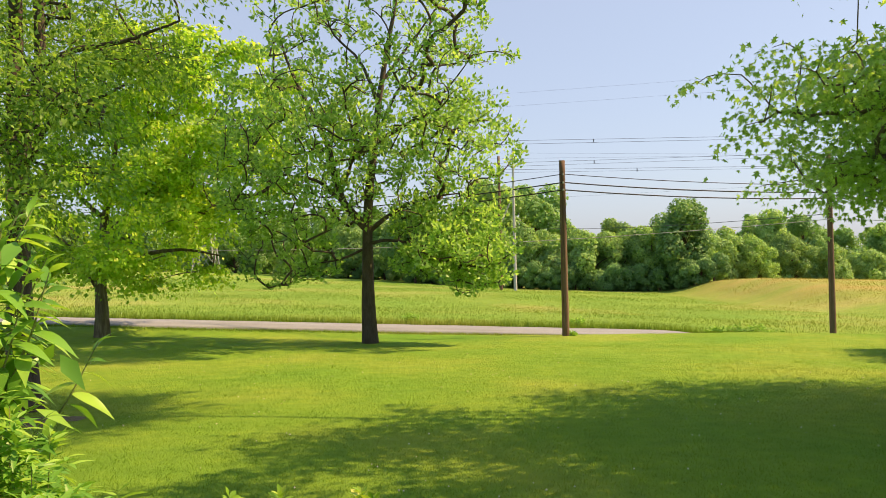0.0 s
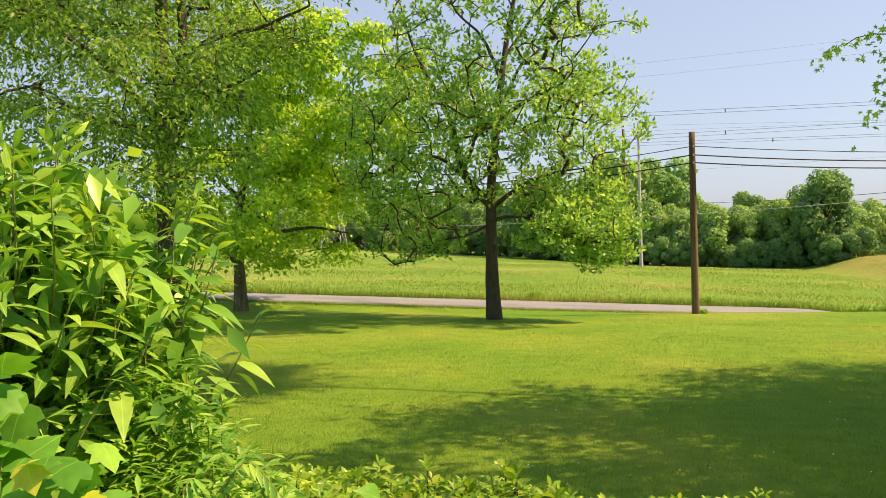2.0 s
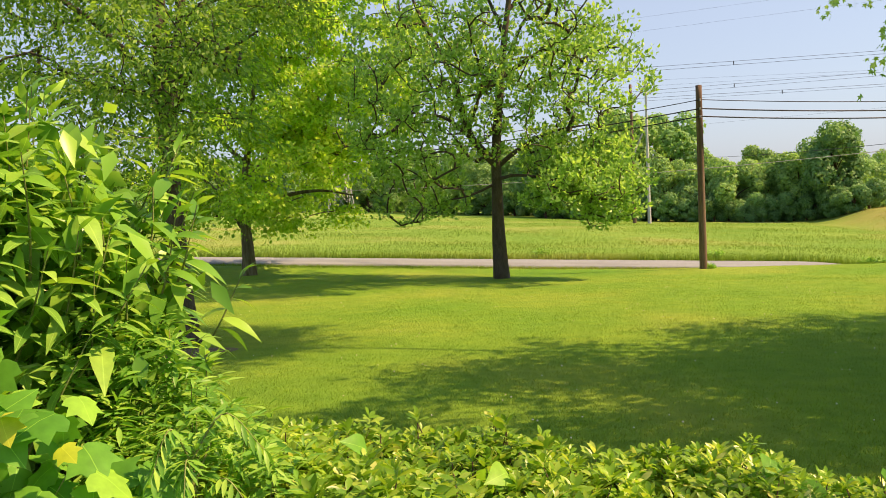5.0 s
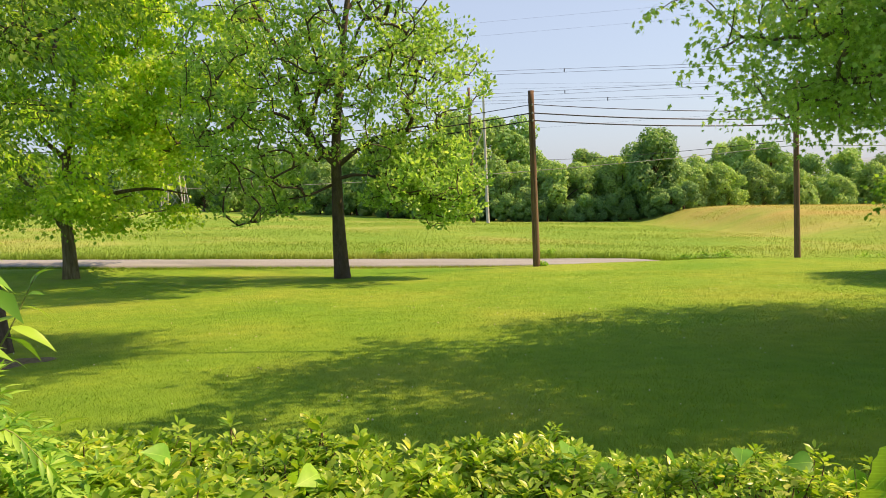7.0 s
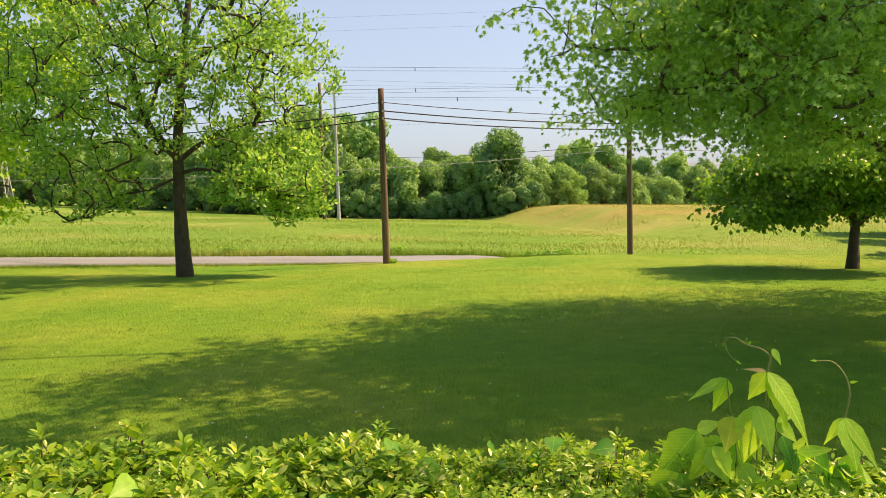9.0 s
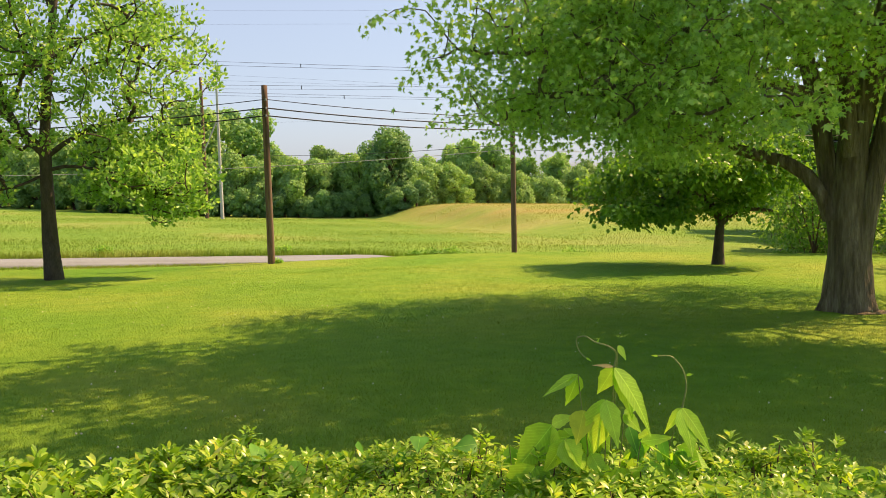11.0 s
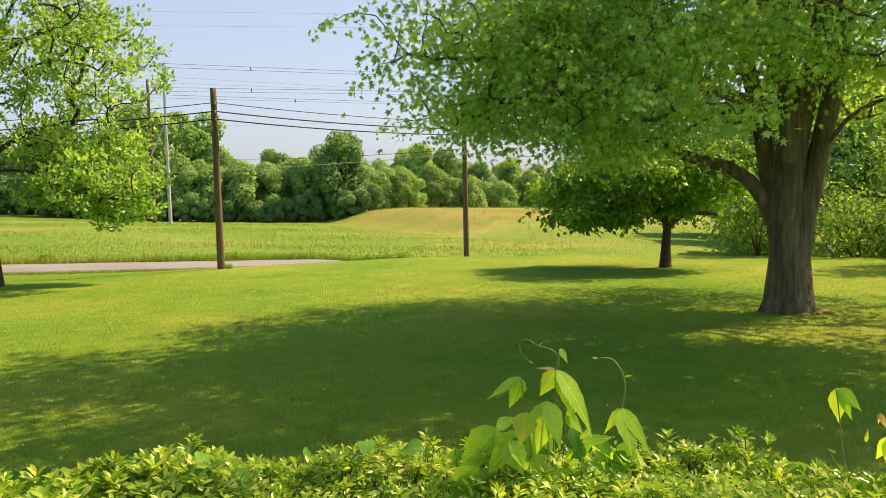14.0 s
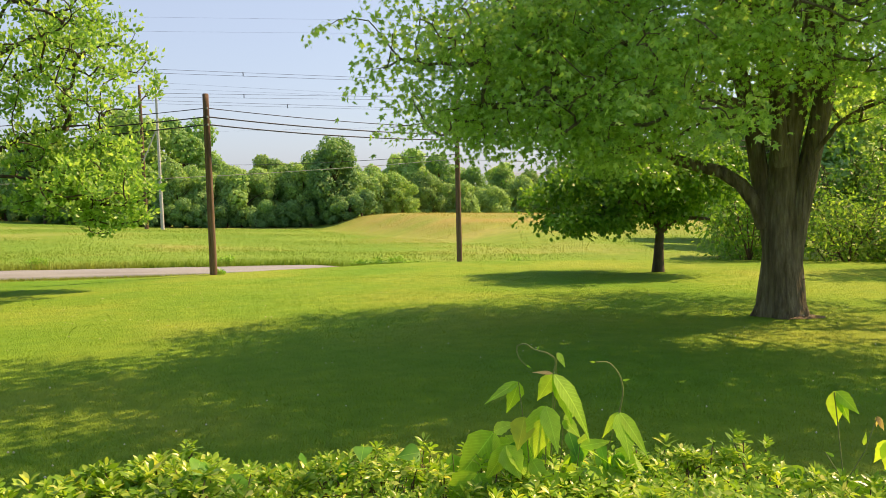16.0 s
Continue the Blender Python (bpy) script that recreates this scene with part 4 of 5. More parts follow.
# ---- poles, pylon, cables ----
def utility_pole(x, y, top_z, r0, r1, label, fittings=True, mat=POLE_WOOD, lean=(0, 0)):
    z = float(height(x, y)) - 0.1
    pole = thing("utility_pole", (x, y, z), label, "pole", "poles along the road" if fittings else "far poles")
    h = top_z - z
    pts = curve_points([(0, 0, 0), (lean[0] * 0.5, lean[1] * 0.5, h * 0.5), (lean[0], lean[1], h)], 14)
    v, f = tubes([(np.r_[pts, [pts[-1]]], np.r_[np.linspace(r0, r1, 14), 0.001], 14)])
    part("post", quick_mesh("post", v, f, mat, True), mat, pole)
    if fittings:
        for dz in (0.62, 0.98, 1.30):
            bm = bmesh.new()
            bmesh.ops.create_cone(bm, cap_ends=True, segments=8, radius1=0.022, radius2=0.022, depth=0.34,
                                  matrix=Matrix.Translation((lean[0], lean[1] - r1 - 0.02, h - dz)) @ Matrix.Rotation(radians(90), 4, "X"))
            part("bolt", bm, GREY_METAL, pole)
            bm = bmesh.new()
            bmesh.ops.create_cone(bm, cap_ends=True, segments=10, radius1=0.05, radius2=0.035, depth=0.10, matrix=Matrix.Translation((lean[0], lean[1] - r1 - 0.14, h - dz)))
            part("cable_clamp", bm, PORCELAIN, pole)
        bm = bmesh.new()
        bmesh.ops.create_cone(bm, cap_ends=True, segments=14, radius1=r0 * 0.93, radius2=r0 * 0.93, depth=0.09, matrix=Matrix.Translation((0, 0, 1.6)))
        part("metal_band", bm, GREY_METAL, pole)
    return pole


P1X, P1Y, P2X, P2Y = 5.17, 34.62, 18.23, 37.62
utility_pole(P1X, P1Y, 6.42, 0.16, 0.125, "bare brown wooden utility pole beside the road")
utility_pole(P2X, P2Y, 6.95, 0.15, 0.115, "thin weathered wooden utility pole at the field's edge")
utility_pole(7.85, 111.0, 16.6, 0.26, 0.18, "tall brown wooden power pole before the wood", False)
gp = utility_pole(9.75, 110.0, 17.3, 0.24, 0.13, "tall grey steel pole before the wood", False, GREY_METAL)
bm = bmesh.new()
bmesh.ops.create_cone(bm, cap_ends=True, segments=8, radius1=0.09, radius2=0.09, depth=4.9, matrix=Matrix.Translation((-0.9, 0.3, 11.4)) @ Matrix.Rotation(radians(24), 4, "Y"))
part("brace", bm, PALE_WIRE, gp)


def pylon(x, y, h, w):
    """A four-legged lattice tower with cross-arms."""
    z = float(height(x, y))
    top = thing("pylon", (x, y, z), "grey steel lattice power pylon before the wood", "pylon")
    lv = [(0, w), (0.25, w * 0.74), (0.5, w * 0.48), (0.7, w * 0.3), (0.85, w * 0.24), (1.0, w * 0.06)]
    cor = lambda q, s: [(sx * s / 2, sy * s / 2, q * h) for sx, sy in ((-1, -1), (1, -1), (1, 1), (-1, 1))]
    for c in range(4):
        v, f = tubes([([cor(q, s)[c] for q, s in lv], [0.11] * len(lv), 4)])
        part("leg", quick_mesh("leg", v, f, GREY_METAL), GREY_METAL, top)
    br = []
    for (q0, s0), (q1, s1) in zip(lv[:-1], lv[1:]):
        a, b = cor(q0, s0), cor(q1, s1)
        for c in range(4):
            br += [([a[c], b[(c + 1) % 4]], [0.055] * 2, 3), ([a[(c + 1) % 4], b[c]], [0.055] * 2, 3), ([b[c], b[(c + 1) % 4]], [0.055] * 2, 3)]
    v, f = tubes(br)
    part("lattice", quick_mesh("lattice", v, f, GREY_METAL), GREY_METAL, top)
    for q in (0.72, 0.86):
        s = w * 0.27
        v, f = tubes([([(-w * 0.75, 0, q * h), (-s / 2, -s / 2, q * h + 0.5)], [0.07] * 2, 3), ([(-w * 0.75, 0, q * h), (-s / 2, s / 2, q * h - 0.3)], [0.07] * 2, 3),
                      ([(w * 0.75, 0, q * h), (s / 2, -s / 2, q * h + 0.5)], [0.07] * 2, 3), ([(w * 0.75, 0, q * h), (s / 2, s / 2, q * h - 0.3)], [0.07] * 2, 3)])
        part("cross_arm", quick_mesh("cross_arm", v, f, GREY_METAL), GREY_METAL, top)
    return top


pylon(*polar(-16.7, 170), 22.0, 4.6)


def cable(a, b, dip, rad, mat, label, name="power_cable", group="overhead cables", n=30):
    s = np.linspace(0, 1, n)[:, None]
    pts = np.array(a) * (1 - s) + np.array(b) * s
    pts[:, 2] -= 4 * dip * (s * (1 - s))[:, 0]
    v, f = tubes([(pts, np.full(n, rad), 6)])
    ob = new(name, quick_mesh(name, v, f, mat, True))
    return tagged(ob, label, "cable", group)


def at_el(az, el, d):
    x, y = polar(az, d)
    return (x, y, 2.2 + d * math.tan(radians(el)))


for i, (dz, z2, drop) in enumerate(((0.62, 5.25, 0.12), (0.98, 4.90, 0.14), (1.30, 4.62, 0.15))):
    a = (P1X, P1Y - 0.27, 6.42 - dz)
    cable(a, (P2X, P2Y - 0.25, z2 + 0.1), drop, (0.016, 0.026, 0.026)[i], CABLE, "black overhead cable strung between the wooden poles")
    cable(a, (-26.0, 46.0, 5.7 - 0.4 * i), 0.75, (0.016, 0.024, 0.024)[i], CABLE, "black overhead cable running along the road")
    cable((P2X, P2Y - 0.25, z2 + 0.1), (52.0, 36.0, z2 - 0.2), 0.5, (0.016, 0.024, 0.024)[i], CABLE, "black overhead cable beyond the second pole")
cable(at_el(-24, 1.2, 48), (P2X, P2Y - 0.2, 3.75), 0.55, 0.016, PALE_WIRE, "pale thin wire hung low along the road")
cable((P2X, P2Y - 0.2, 3.75), (40.0, 34.0, 4.2), 0.5, 0.016, PALE_WIRE, "pale thin wire hung low along the road")
cable((9.75, 109.85, 6.7), (P2X, P2Y - 0.1, 4.0), 0.5, 0.016, CABLE, "thin dark wire running from the road to the steel pole")
hv_lines = []
for el0, el1, rad, dip in ((8.47, 8.05, 0.028, 0.8), (8.22, 7.85, 0.028, 0.8), (7.58, 6.9, 0.012, 0.7), (7.2, 6.75, 0.012, 0.6), (6.9, 6.72, 0.026, 0.5), (6.65, 6.5, 0.022, 0.5),
                           (6.4, 6.0, 0.026, 0.5), (6.2, 5.85, 0.02, 0.5), (4.3, 4.5, 0.01, 0.6), (11.8, 11.9, 0.011, 0.5), (10.9, 11.0, 0.011, 0.5)):
    at = [(110 * math.tan(radians(q)), 2.2 + 110 / math.cos(radians(q)) * math.tan(radians(e))) for q, e in ((5.7, el0), (18.5, el1))]
    slope = (at[1][1] - at[0][1]) / (at[1][0] - at[0][0])
    a, b = [(x, 110.0, at[0][1] + slope * (x - at[0][0])) for x in (-62.0, 110.0)]
    hv_lines.append(cable(a, b, dip * 0.1, rad * 0.7, CABLE, "high-voltage line crossing the sky over the field"))
for line, az_s in ((0, 11.9), (4, 10.9), (6, 12.9)):
    co = [v.co for v in hv_lines[line].data.vertices]
    q = min(co, key=lambda c: abs(math.degrees(math.atan2(c.x, c.y)) - az_s))
    bm = bmesh.new()
    bmesh.ops.create_cone(bm, cap_ends=True, segments=8, radius1=0.06, radius2=0.06, depth=0.5, matrix=Matrix.Translation((q.x, q.y, q.z - 0.22)))
    part("spacer", bm, CABLE, hv_lines[line], "small dark cable spacer")


# ---- hedge under the eye ----
HEDGE_AZ = [-60, -26, -18, -12, -8, -4, -1, 2, 6, 10.5, 13, 16, 19, 24, 28, 31, 38, 44, 50, 53, 62]
HEDGE_Z = [1.44, 1.44, 1.42, 1.395, 1.335, 1.30, 1.24, 1.26, 1.235, 1.28, 1.235, 1.205, 1.225, 1.25, 1.225, 1.23, 1.29, 1.32, 1.35, 1.30, 1.28]


def hedge_top(x, y):
    """The clipped top: a ridge that dips and rises along its length, rounded off towards the lawn."""
    ridge = np.interp(np.degrees(np.arctan2(x, y)), HEDGE_AZ, HEDGE_Z) - 0.025
    r = np.hypot(x, y)
    out = np.clip((r - 2.72 - 0.08 * np.sin(2.6 * x)) / 0.5, 0, 1)
    near = np.clip((2.6 - r) / 0.8, 0, 1)
    return ridge + 0.02 * np.sin(9.1 * x + 4 * y) + 0.02 * np.cos(7 * y + 2 * x) - 0.6 * out**2 + 0.03 * near


hr_ = np.random.default_rng(41)
hedge = thing("hedge", (0.6, 2.2, float(height(0.6, 2.2))), "clipped garden hedge with whorls of small glossy yellow-green leaves", "hedge")
hb = np.array(hedge.location)
hx, hy = hr_.uniform(-1.9, 2.9, 13500), hr_.uniform(1.0, 3.25, 13500)
ok = (np.hypot(hx, hy) < 3.2) & (np.hypot(hx, hy) > 1.85)
hx, hy = hx[ok], hy[ok]
n = len(hx)
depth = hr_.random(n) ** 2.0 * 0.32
hz_ = hedge_top(hx, hy) - depth
poke = hr_.random(n) < 0.03
hz_ = np.where(poke, hz_ + depth + hr_.uniform(0.01, 0.05, n), hz_)
cent = np.stack([hx, hy, hz_], -1)
# a few long shoots stand clear of the clipped top
shoots = np.array([(-0.34, 2.7, 0.06), (-0.30, 2.68, 0.04), (0.22, 2.7, 0.04), (0.98, 2.8, 0.05), (1.01, 2.82, 0.08), (1.03, 2.8, 0.03), (-0.6, 2.67, 0.06), (-0.75, 2.6, 0.05), (0.5, 2.75, 0.03), (2.2, 1.95, 0.05)])
shoots[:, 2] += hedge_top(shoots[:, 0], shoots[:, 1])
stalks = [(curve_points([q - [0.03, 0.02, 0.3], q - [0.0, 0.01, 0.12], q], 5), np.linspace(0.004, 0.002, 5), 4) for q in shoots]
cent = np.r_[cent, shoots]
depth = np.r_[depth, np.zeros(len(shoots))]
poke = np.r_[poke, np.ones(len(shoots), bool)]
n = len(cent)
stem_lines = []
for i in range(46):
    x, y = hr_.uniform(-1.7, 2.0), hr_.uniform(1.7, 2.6)
    z0 = float(height(x, y))
    stem_lines.append((curve_points([(x, y, z0 - 0.03), (x + hr_.normal() * 0.1, y + hr_.normal() * 0.1, 0.55), (x + hr_.normal() * 0.15, y + hr_.normal() * 0.15, 1.12)], 7), 0.016, 0.006))
twigs = [(p, np.linspace(a, b, len(p)), 5) for p, a, b in stem_lines]
for c in cent[(hr_.random(n) < 0.4) | poke]:
    b0 = c - np.array([hr_.normal() * 0.05, hr_.normal() * 0.05, hr_.uniform(0.14, 0.34)])
    twigs.append((curve_points([b0, (b0 + c) / 2 + hr_.normal(size=3) * 0.012, c], 4), np.linspace(0.0042, 0.002, 4), 3))
v, f = tubes([(p - hb, q, k) for p, q, k in twigs + stalks])
tagged(part("twigwork", quick_mesh("twigwork", v, f, TWIG, True), TWIG, hedge), kind="stuff")


def whorls(cent, r, per, size, rise):
    m = len(cent)
    a = (np.arange(per) * 2.4)[None] + r.random((m, 1)) * 6.28
    el = rise * (0.55 + 0.55 * np.linspace(0, 1, per))[None] + r.normal(size=(m, per)) * 0.18
    tilt = r.normal(size=(m, 1, 3)) * 0.28
    f = np.stack([np.cos(a) * np.cos(el), np.sin(a) * np.cos(el), np.sin(el)], -1) + tilt
    up = np.stack([-np.cos(a) * np.sin(el), -np.sin(a) * np.sin(el), np.cos(el)], -1) + tilt + r.normal(size=(m, per, 3)) * 0.15
    p = np.repeat(cent[:, None], per, 1) + f * 0.004 + np.array([0, 0, 1]) * (np.linspace(0, 0.03, per)[None, :, None])
    s = size * (1.1 - 0.5 * np.linspace(0, 1, per))[None] * r.uniform(0.7, 1.25, (m, 1)) * (1.05 - 0.3 * ease((cent[:, :1] - 0.2) / 0.8))
    return p.reshape(-1, 3), f.reshape(-1, 3), up.reshape(-1, 3), s.ravel()


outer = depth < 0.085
p, fw, up, s = whorls(cent[outer | poke], hr_, 9, 0.05, 0.6)
tagged(part("foliage", leaves("foliage", SPOON, p - hb, fw, up, s, HEDGE_LEAF), HEDGE_LEAF, hedge, "bright glossy leaf whorls"), kind="stuff")
# Whorls below the surface take the darker colour, as shade in the gaps.
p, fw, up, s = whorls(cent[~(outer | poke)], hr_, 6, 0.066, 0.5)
tagged(part("inner_foliage", leaves("inner_foliage", OVAL, p - hb, fw, up, s, HEDGE_DEEP), HEDGE_DEEP, hedge, "inner leaves coloured a deeper green for the shade within the hedge"), kind="stuff")


def leaf_mesh(name, shape, mat, smooth=True):
    return quick_mesh(name, shape[0], shape[1], mat, smooth)


HEART = blade_leaf([0.06, 0.34, 0.40, 0.38, 0.30, 0.19, 0.08, 0.005], 0.22, 0.25)
heart = leaf_mesh("broad_leaf", HEART, LOBED_LEAF)
spots = [(-0.33, 2.35, 1.50), (-0.27, 2.33, 1.50), (0.80, 2.72, 1.44), (0.86, 2.68, 1.47), (0.62, 2.5, 1.40), (0.5, 2.52, 1.50), (-0.65, 2.2, 1.52), (1.05, 2.5, 1.38), (1.2, 2.35, 1.43), (1.3, 2.3, 1.4), (0.95, 2.45, 1.4), (0.25, 2.35, 1.4)]
sp = np.array(spots)
sp[:, 2] = np.minimum(sp[:, 2] - 0.03, hedge_top(sp[:, 0], sp[:, 1]) + 0.05)
creeper = thing("creeper", (0.3, 2.2, float(height(0.3, 2.2))), "broad-leaved creeper growing up through the hedge", "vine")
cb = np.array(creeper.location)
v, f = tubes([(curve_points([cb * [0, 0, 1] + [q[0] + 0.05, q[1] - 0.1, 0], (q[0], q[1] - 0.08, 0.8), q], 8) - cb, np.linspace(0.004, 0.002, 8), 4) for q in sp])
tagged(part("stemwork", quick_mesh("stemwork", v, f, STEM, True), STEM, creeper), kind="stuff")
rr = np.random.default_rng(43)
fwd = rr.normal(size=(len(sp), 3)) * 0.6 + np.array([-0.2, -0.35, -0.45])
nrm = rr.normal(size=(len(sp), 3)) * 0.3 + np.array([0.25, -0.5, 0.8])
leaf_objects("leaf", [heart], sp - cb, fwd, nrm, rr.uniform(0.07, 0.105, len(sp)), creeper)


# ---- the tall shrub with long leaves ----
shrub = thing("shrub", (-2.25, 2.3, float(height(-2.25, 2.3))), "tall dense shrub with long drooping pointed green leaves", "shrub")
sb = np.array(shrub.location)
sr = np.random.default_rng(47)
mound = [((-2.05, 2.18, 1.76), (0.99, 0.69, 0.97)), ((-1.35, 2.27, 1.88), (0.41, 0.41, 0.53), 1.4), ((-1.72, 2.13, 2.2), (0.57, 0.52, 0.48), 1.3), ((-2.53, 2.07, 2.08), (0.69, 0.57, 0.76)), ((-1.49, 2.24, 2.27), (0.44, 0.4, 0.41), 1.4), ((-1.95, 2.2, 2.62), (0.2, 0.22, 0.24), 1.6)]
tips = in_blobs(500, mound, sr, 0.84, 1.15)
tips = tips[(tips[:, 2] > np.where(tips[:, 0] > -1.44, 1.84, 2.0)) & ((tips[:, 1] > 1.85) | (tips[:, 2] > 2.1))]
long_mesh = [leaf_mesh("leaf", blade_leaf(np.array([0.02, 0.115, 0.165, 0.168, 0.135, 0.07, 0.005]) * w, dr, 0.14), LONG_LEAF) for w, dr in ((1.0, 0.4), (1.15, 0.7), (0.9, 0.25))]
chains, P, FW, UP, SZ = [], [], [], [], []
for t in tips:
    out = (t - np.array([-2.0, 2.3, 1.4])) * np.array([1, 1, 0.8])
    out /= np.linalg.norm(out)
    grow_ = out * 0.7 + np.array([0, 0, 0.75]) + sr.normal(size=3) * 0.15
    grow_ /= np.linalg.norm(grow_)
    o = t - grow_ * 0.42
    c = curve_points([o, o + grow_ * 0.2 + out * 0.03, t], 14)
    chains.append((c - sb, np.linspace(0.0045, 0.0015, 14), 4))
    k = 13
    for i in range(k):
        q = 1 - i / k
        at = c[int(q * 13)]
        a = i * 2.4 + sr.random() * 0.6
        side = np.array([math.cos(a), math.sin(a), 0.0]) + out * 0.5
        young = max(0.0, 1 - i / 4)
        P.append(at)
        FW.append(side * (1 - 0.5 * young) + grow_ * (0.25 + 0.8 * young) + np.array([0, 0, -0.56 * (1 - young)]) + sr.normal(size=3) * 0.15)
        UP.append(np.array([0, 0, 1.0]) + side * 0.45 + sr.normal(size=3) * 0.22)
        SZ.append((0.058 + 0.066 * min(1, i / 4)) * sr.uniform(0.75, 1.2))
for i in range(9):
    a = i * 0.7
    top_ = np.array([-2.0 + math.cos(a) * 0.45, 2.25 + math.sin(a) * 0.25, 1.75])
    chains.append((curve_points([(-2.25 + math.cos(a) * 0.06, 2.3 + math.sin(a) * 0.06, sb[2]), (-2.1 + math.cos(a) * 0.18, 2.3 + math.sin(a) * 0.12, 0.9), top_], 10) - sb, np.linspace(0.02, 0.006, 10), 6))
P, FW, UP, SZ = map(np.array, (P, FW, UP, SZ))
open_ = P[:, 2] > np.where(P[:, 0] > -1.5, 1.72, 1.86) + 0.05 * sr.normal(size=len(P))
P, FW, UP, SZ = P[open_], FW[open_], UP[open_], SZ[open_]
v, f = tubes(chains)
tagged(part("stemwork", quick_mesh("stemwork", v, f, STEM, True), STEM, shrub), kind="stuff")
order = np.argsort(np.linalg.norm(P - np.array([-1.0, 1.2, 2.2]), axis=1))
near_, rest = order[:300], order[300:]
leaf_objects("leaf", long_mesh, P[near_] - sb, FW[near_], UP[near_], SZ[near_], shrub)
tagged(part("foliage", leaves("foliage", LONG, P[rest] - sb, FW[rest], UP[rest], SZ[rest], SHRUB_LEAF, True), SHRUB_LEAF, shrub), kind="stuff")
# shaded inner leaves that fill the heart of the shrub
ip = in_blobs(4200, [(c, (a * 0.8, b * 0.8, d * 0.82)) for c, (a, b, d), *_ in mound] + [((-2.0, 2.4, 1.2), (0.7, 0.4, 0.6))], sr, 0.1)
tagged(part("inner_foliage", leaves("inner_foliage", OVAL, ip - sb, sr.normal(size=ip.shape) + [0, 0, -0.6], sr.normal(size=ip.shape) * 0.5 + [0, 0, 1], sr.uniform(0.10, 0.15, len(ip)), SHRUB_LEAF), SHRUB_LEAF, shrub), kind="stuff")


# ---- lobed seedling, sprigs and fern-like fronds at the shrub's foot ----
def maple_like():
    """A broad leaf with shallow pointed lobes, sagging at its edges."""
    half = [(0.12, -0.06), (0.34, -0.02), (0.52, 0.18), (0.40, 0.30), (0.56, 0.58), (0.30, 0.60), (0.17, 0.80)]
    V = [(0, 0.3, 0), (0, 0, 0)] + [(x, y, 0) for x, y in half] + [(0, 1, 0)] + [(-x, y, 0) for x, y in half[::-1]]
    V = np.array(V, float)
    V[:, 2] = -0.25 * (V[:, 1] - 0.3) ** 2 - 0.3 * np.abs(V[:, 0]) ** 1.5
    n = len(V) - 1
    return V, np.array([(0, i, i % n + 1) for i in range(1, n + 1)])


lobed = leaf_mesh("leaf", maple_like(), LOBED_LEAF, False)
lobed_y = leaf_mesh("leaf", maple_like(), AUTUMN_LEAF, False)
seedling = thing("maple_seedling", (-1.2, 1.55, float(height(-1.2, 1.55))), "maple seedling with broad lobed leaves, two turned yellow", "seedling")
mb = np.array(seedling.location)
mr = np.random.default_rng(53)
tops = in_blobs(170, [((-1.26, 1.62, 1.84), (0.17, 0.13, 0.17), 1.6), ((-1.12, 1.66, 1.70), (0.16, 0.12, 0.17), 1.4), ((-0.98, 1.70, 1.58), (0.16, 0.13, 0.13)), ((-1.2, 1.58, 1.46), (0.36, 0.17, 0.22), 1.5)], mr, 0.5)
st = []
for t in tops[::12]:
    st.append((curve_points([(-1.2 + mr.normal() * 0.03, 1.55, mb[2]), (-1.16, 1.55, 0.8), (t[0] * 0.6 - 0.45, t[1] * 0.6 + 0.6, t[2] - 0.12), t], 12) - mb, np.linspace(0.004, 0.0014, 12), 4))
v, f = tubes(st)
tagged(part("stemwork", quick_mesh("stemwork", v, f, STEM, True), STEM, seedling), kind="stuff")
away = tops - np.array([-1.2, 1.75, 1.55])
leaf_objects("leaf", [lobed], tops - mb, away + mr.normal(size=tops.shape) * 0.25 + [0.05, -0.15, -0.35], mr.normal(size=tops.shape) * 0.25 + [0.1, -0.35, 0.9], mr.uniform(0.075, 0.12, len(tops)), seedling)
yl = np.array([(-1.07, 1.54, 1.81), (-1.0, 1.61, 1.73)])
leaf_objects("leaf", [lobed_y], yl - mb, np.array([(0.4, -0.3, -0.6), (0.5, -0.2, -0.3)]), np.array([(0.2, -0.7, 0.6), (0.1, -0.6, 0.8)]), np.array([0.065, 0.05]), seedling, "small leaf turned yellow")

sprig = thing("sprig_bush", (-1.05, 2.1, float(height(-1.05, 2.1))), "low bush of pale narrow leaves at the end of the hedge", "bush")
pb = np.array(sprig.location)
pr = np.random.default_rng(59)
ends = in_blobs(260, [((-1.18, 2.12, 1.70), (0.25, 0.2, 0.22)), ((-0.95, 1.98, 1.54), (0.3, 0.24, 0.2))], pr, 0.45)
v, f = tubes([(curve_points([(-1.05 + pr.normal() * 0.05, 2.15, pb[2]), ((t[0] - 1.05) / 2, (t[1] + 2.1) / 2, 0.9), t], 9) - pb, np.linspace(0.004, 0.0012, 9), 4) for t in ends[::5]])
tagged(part("stemwork", quick_mesh("stemwork", v, f, STEM, True), STEM, sprig), kind="stuff")
q, fw, up, s = whorls(ends, pr, 8, 0.058, 0.35)
q2, fw2, up2, s2 = whorls(ends - [0, 0, 0.06], pr, 6, 0.058, 0.05)
thin = blade_leaf([0.01, 0.09, 0.12, 0.08, 0.005], 0.2, 0.3)
tagged(part("foliage", leaves("foliage", thin, np.r_[q, q2] - pb, np.r_[fw, fw2], np.r_[up, up2], np.r_[s, s2], SPRIG_LEAF), SPRIG_LEAF, sprig), kind="stuff")

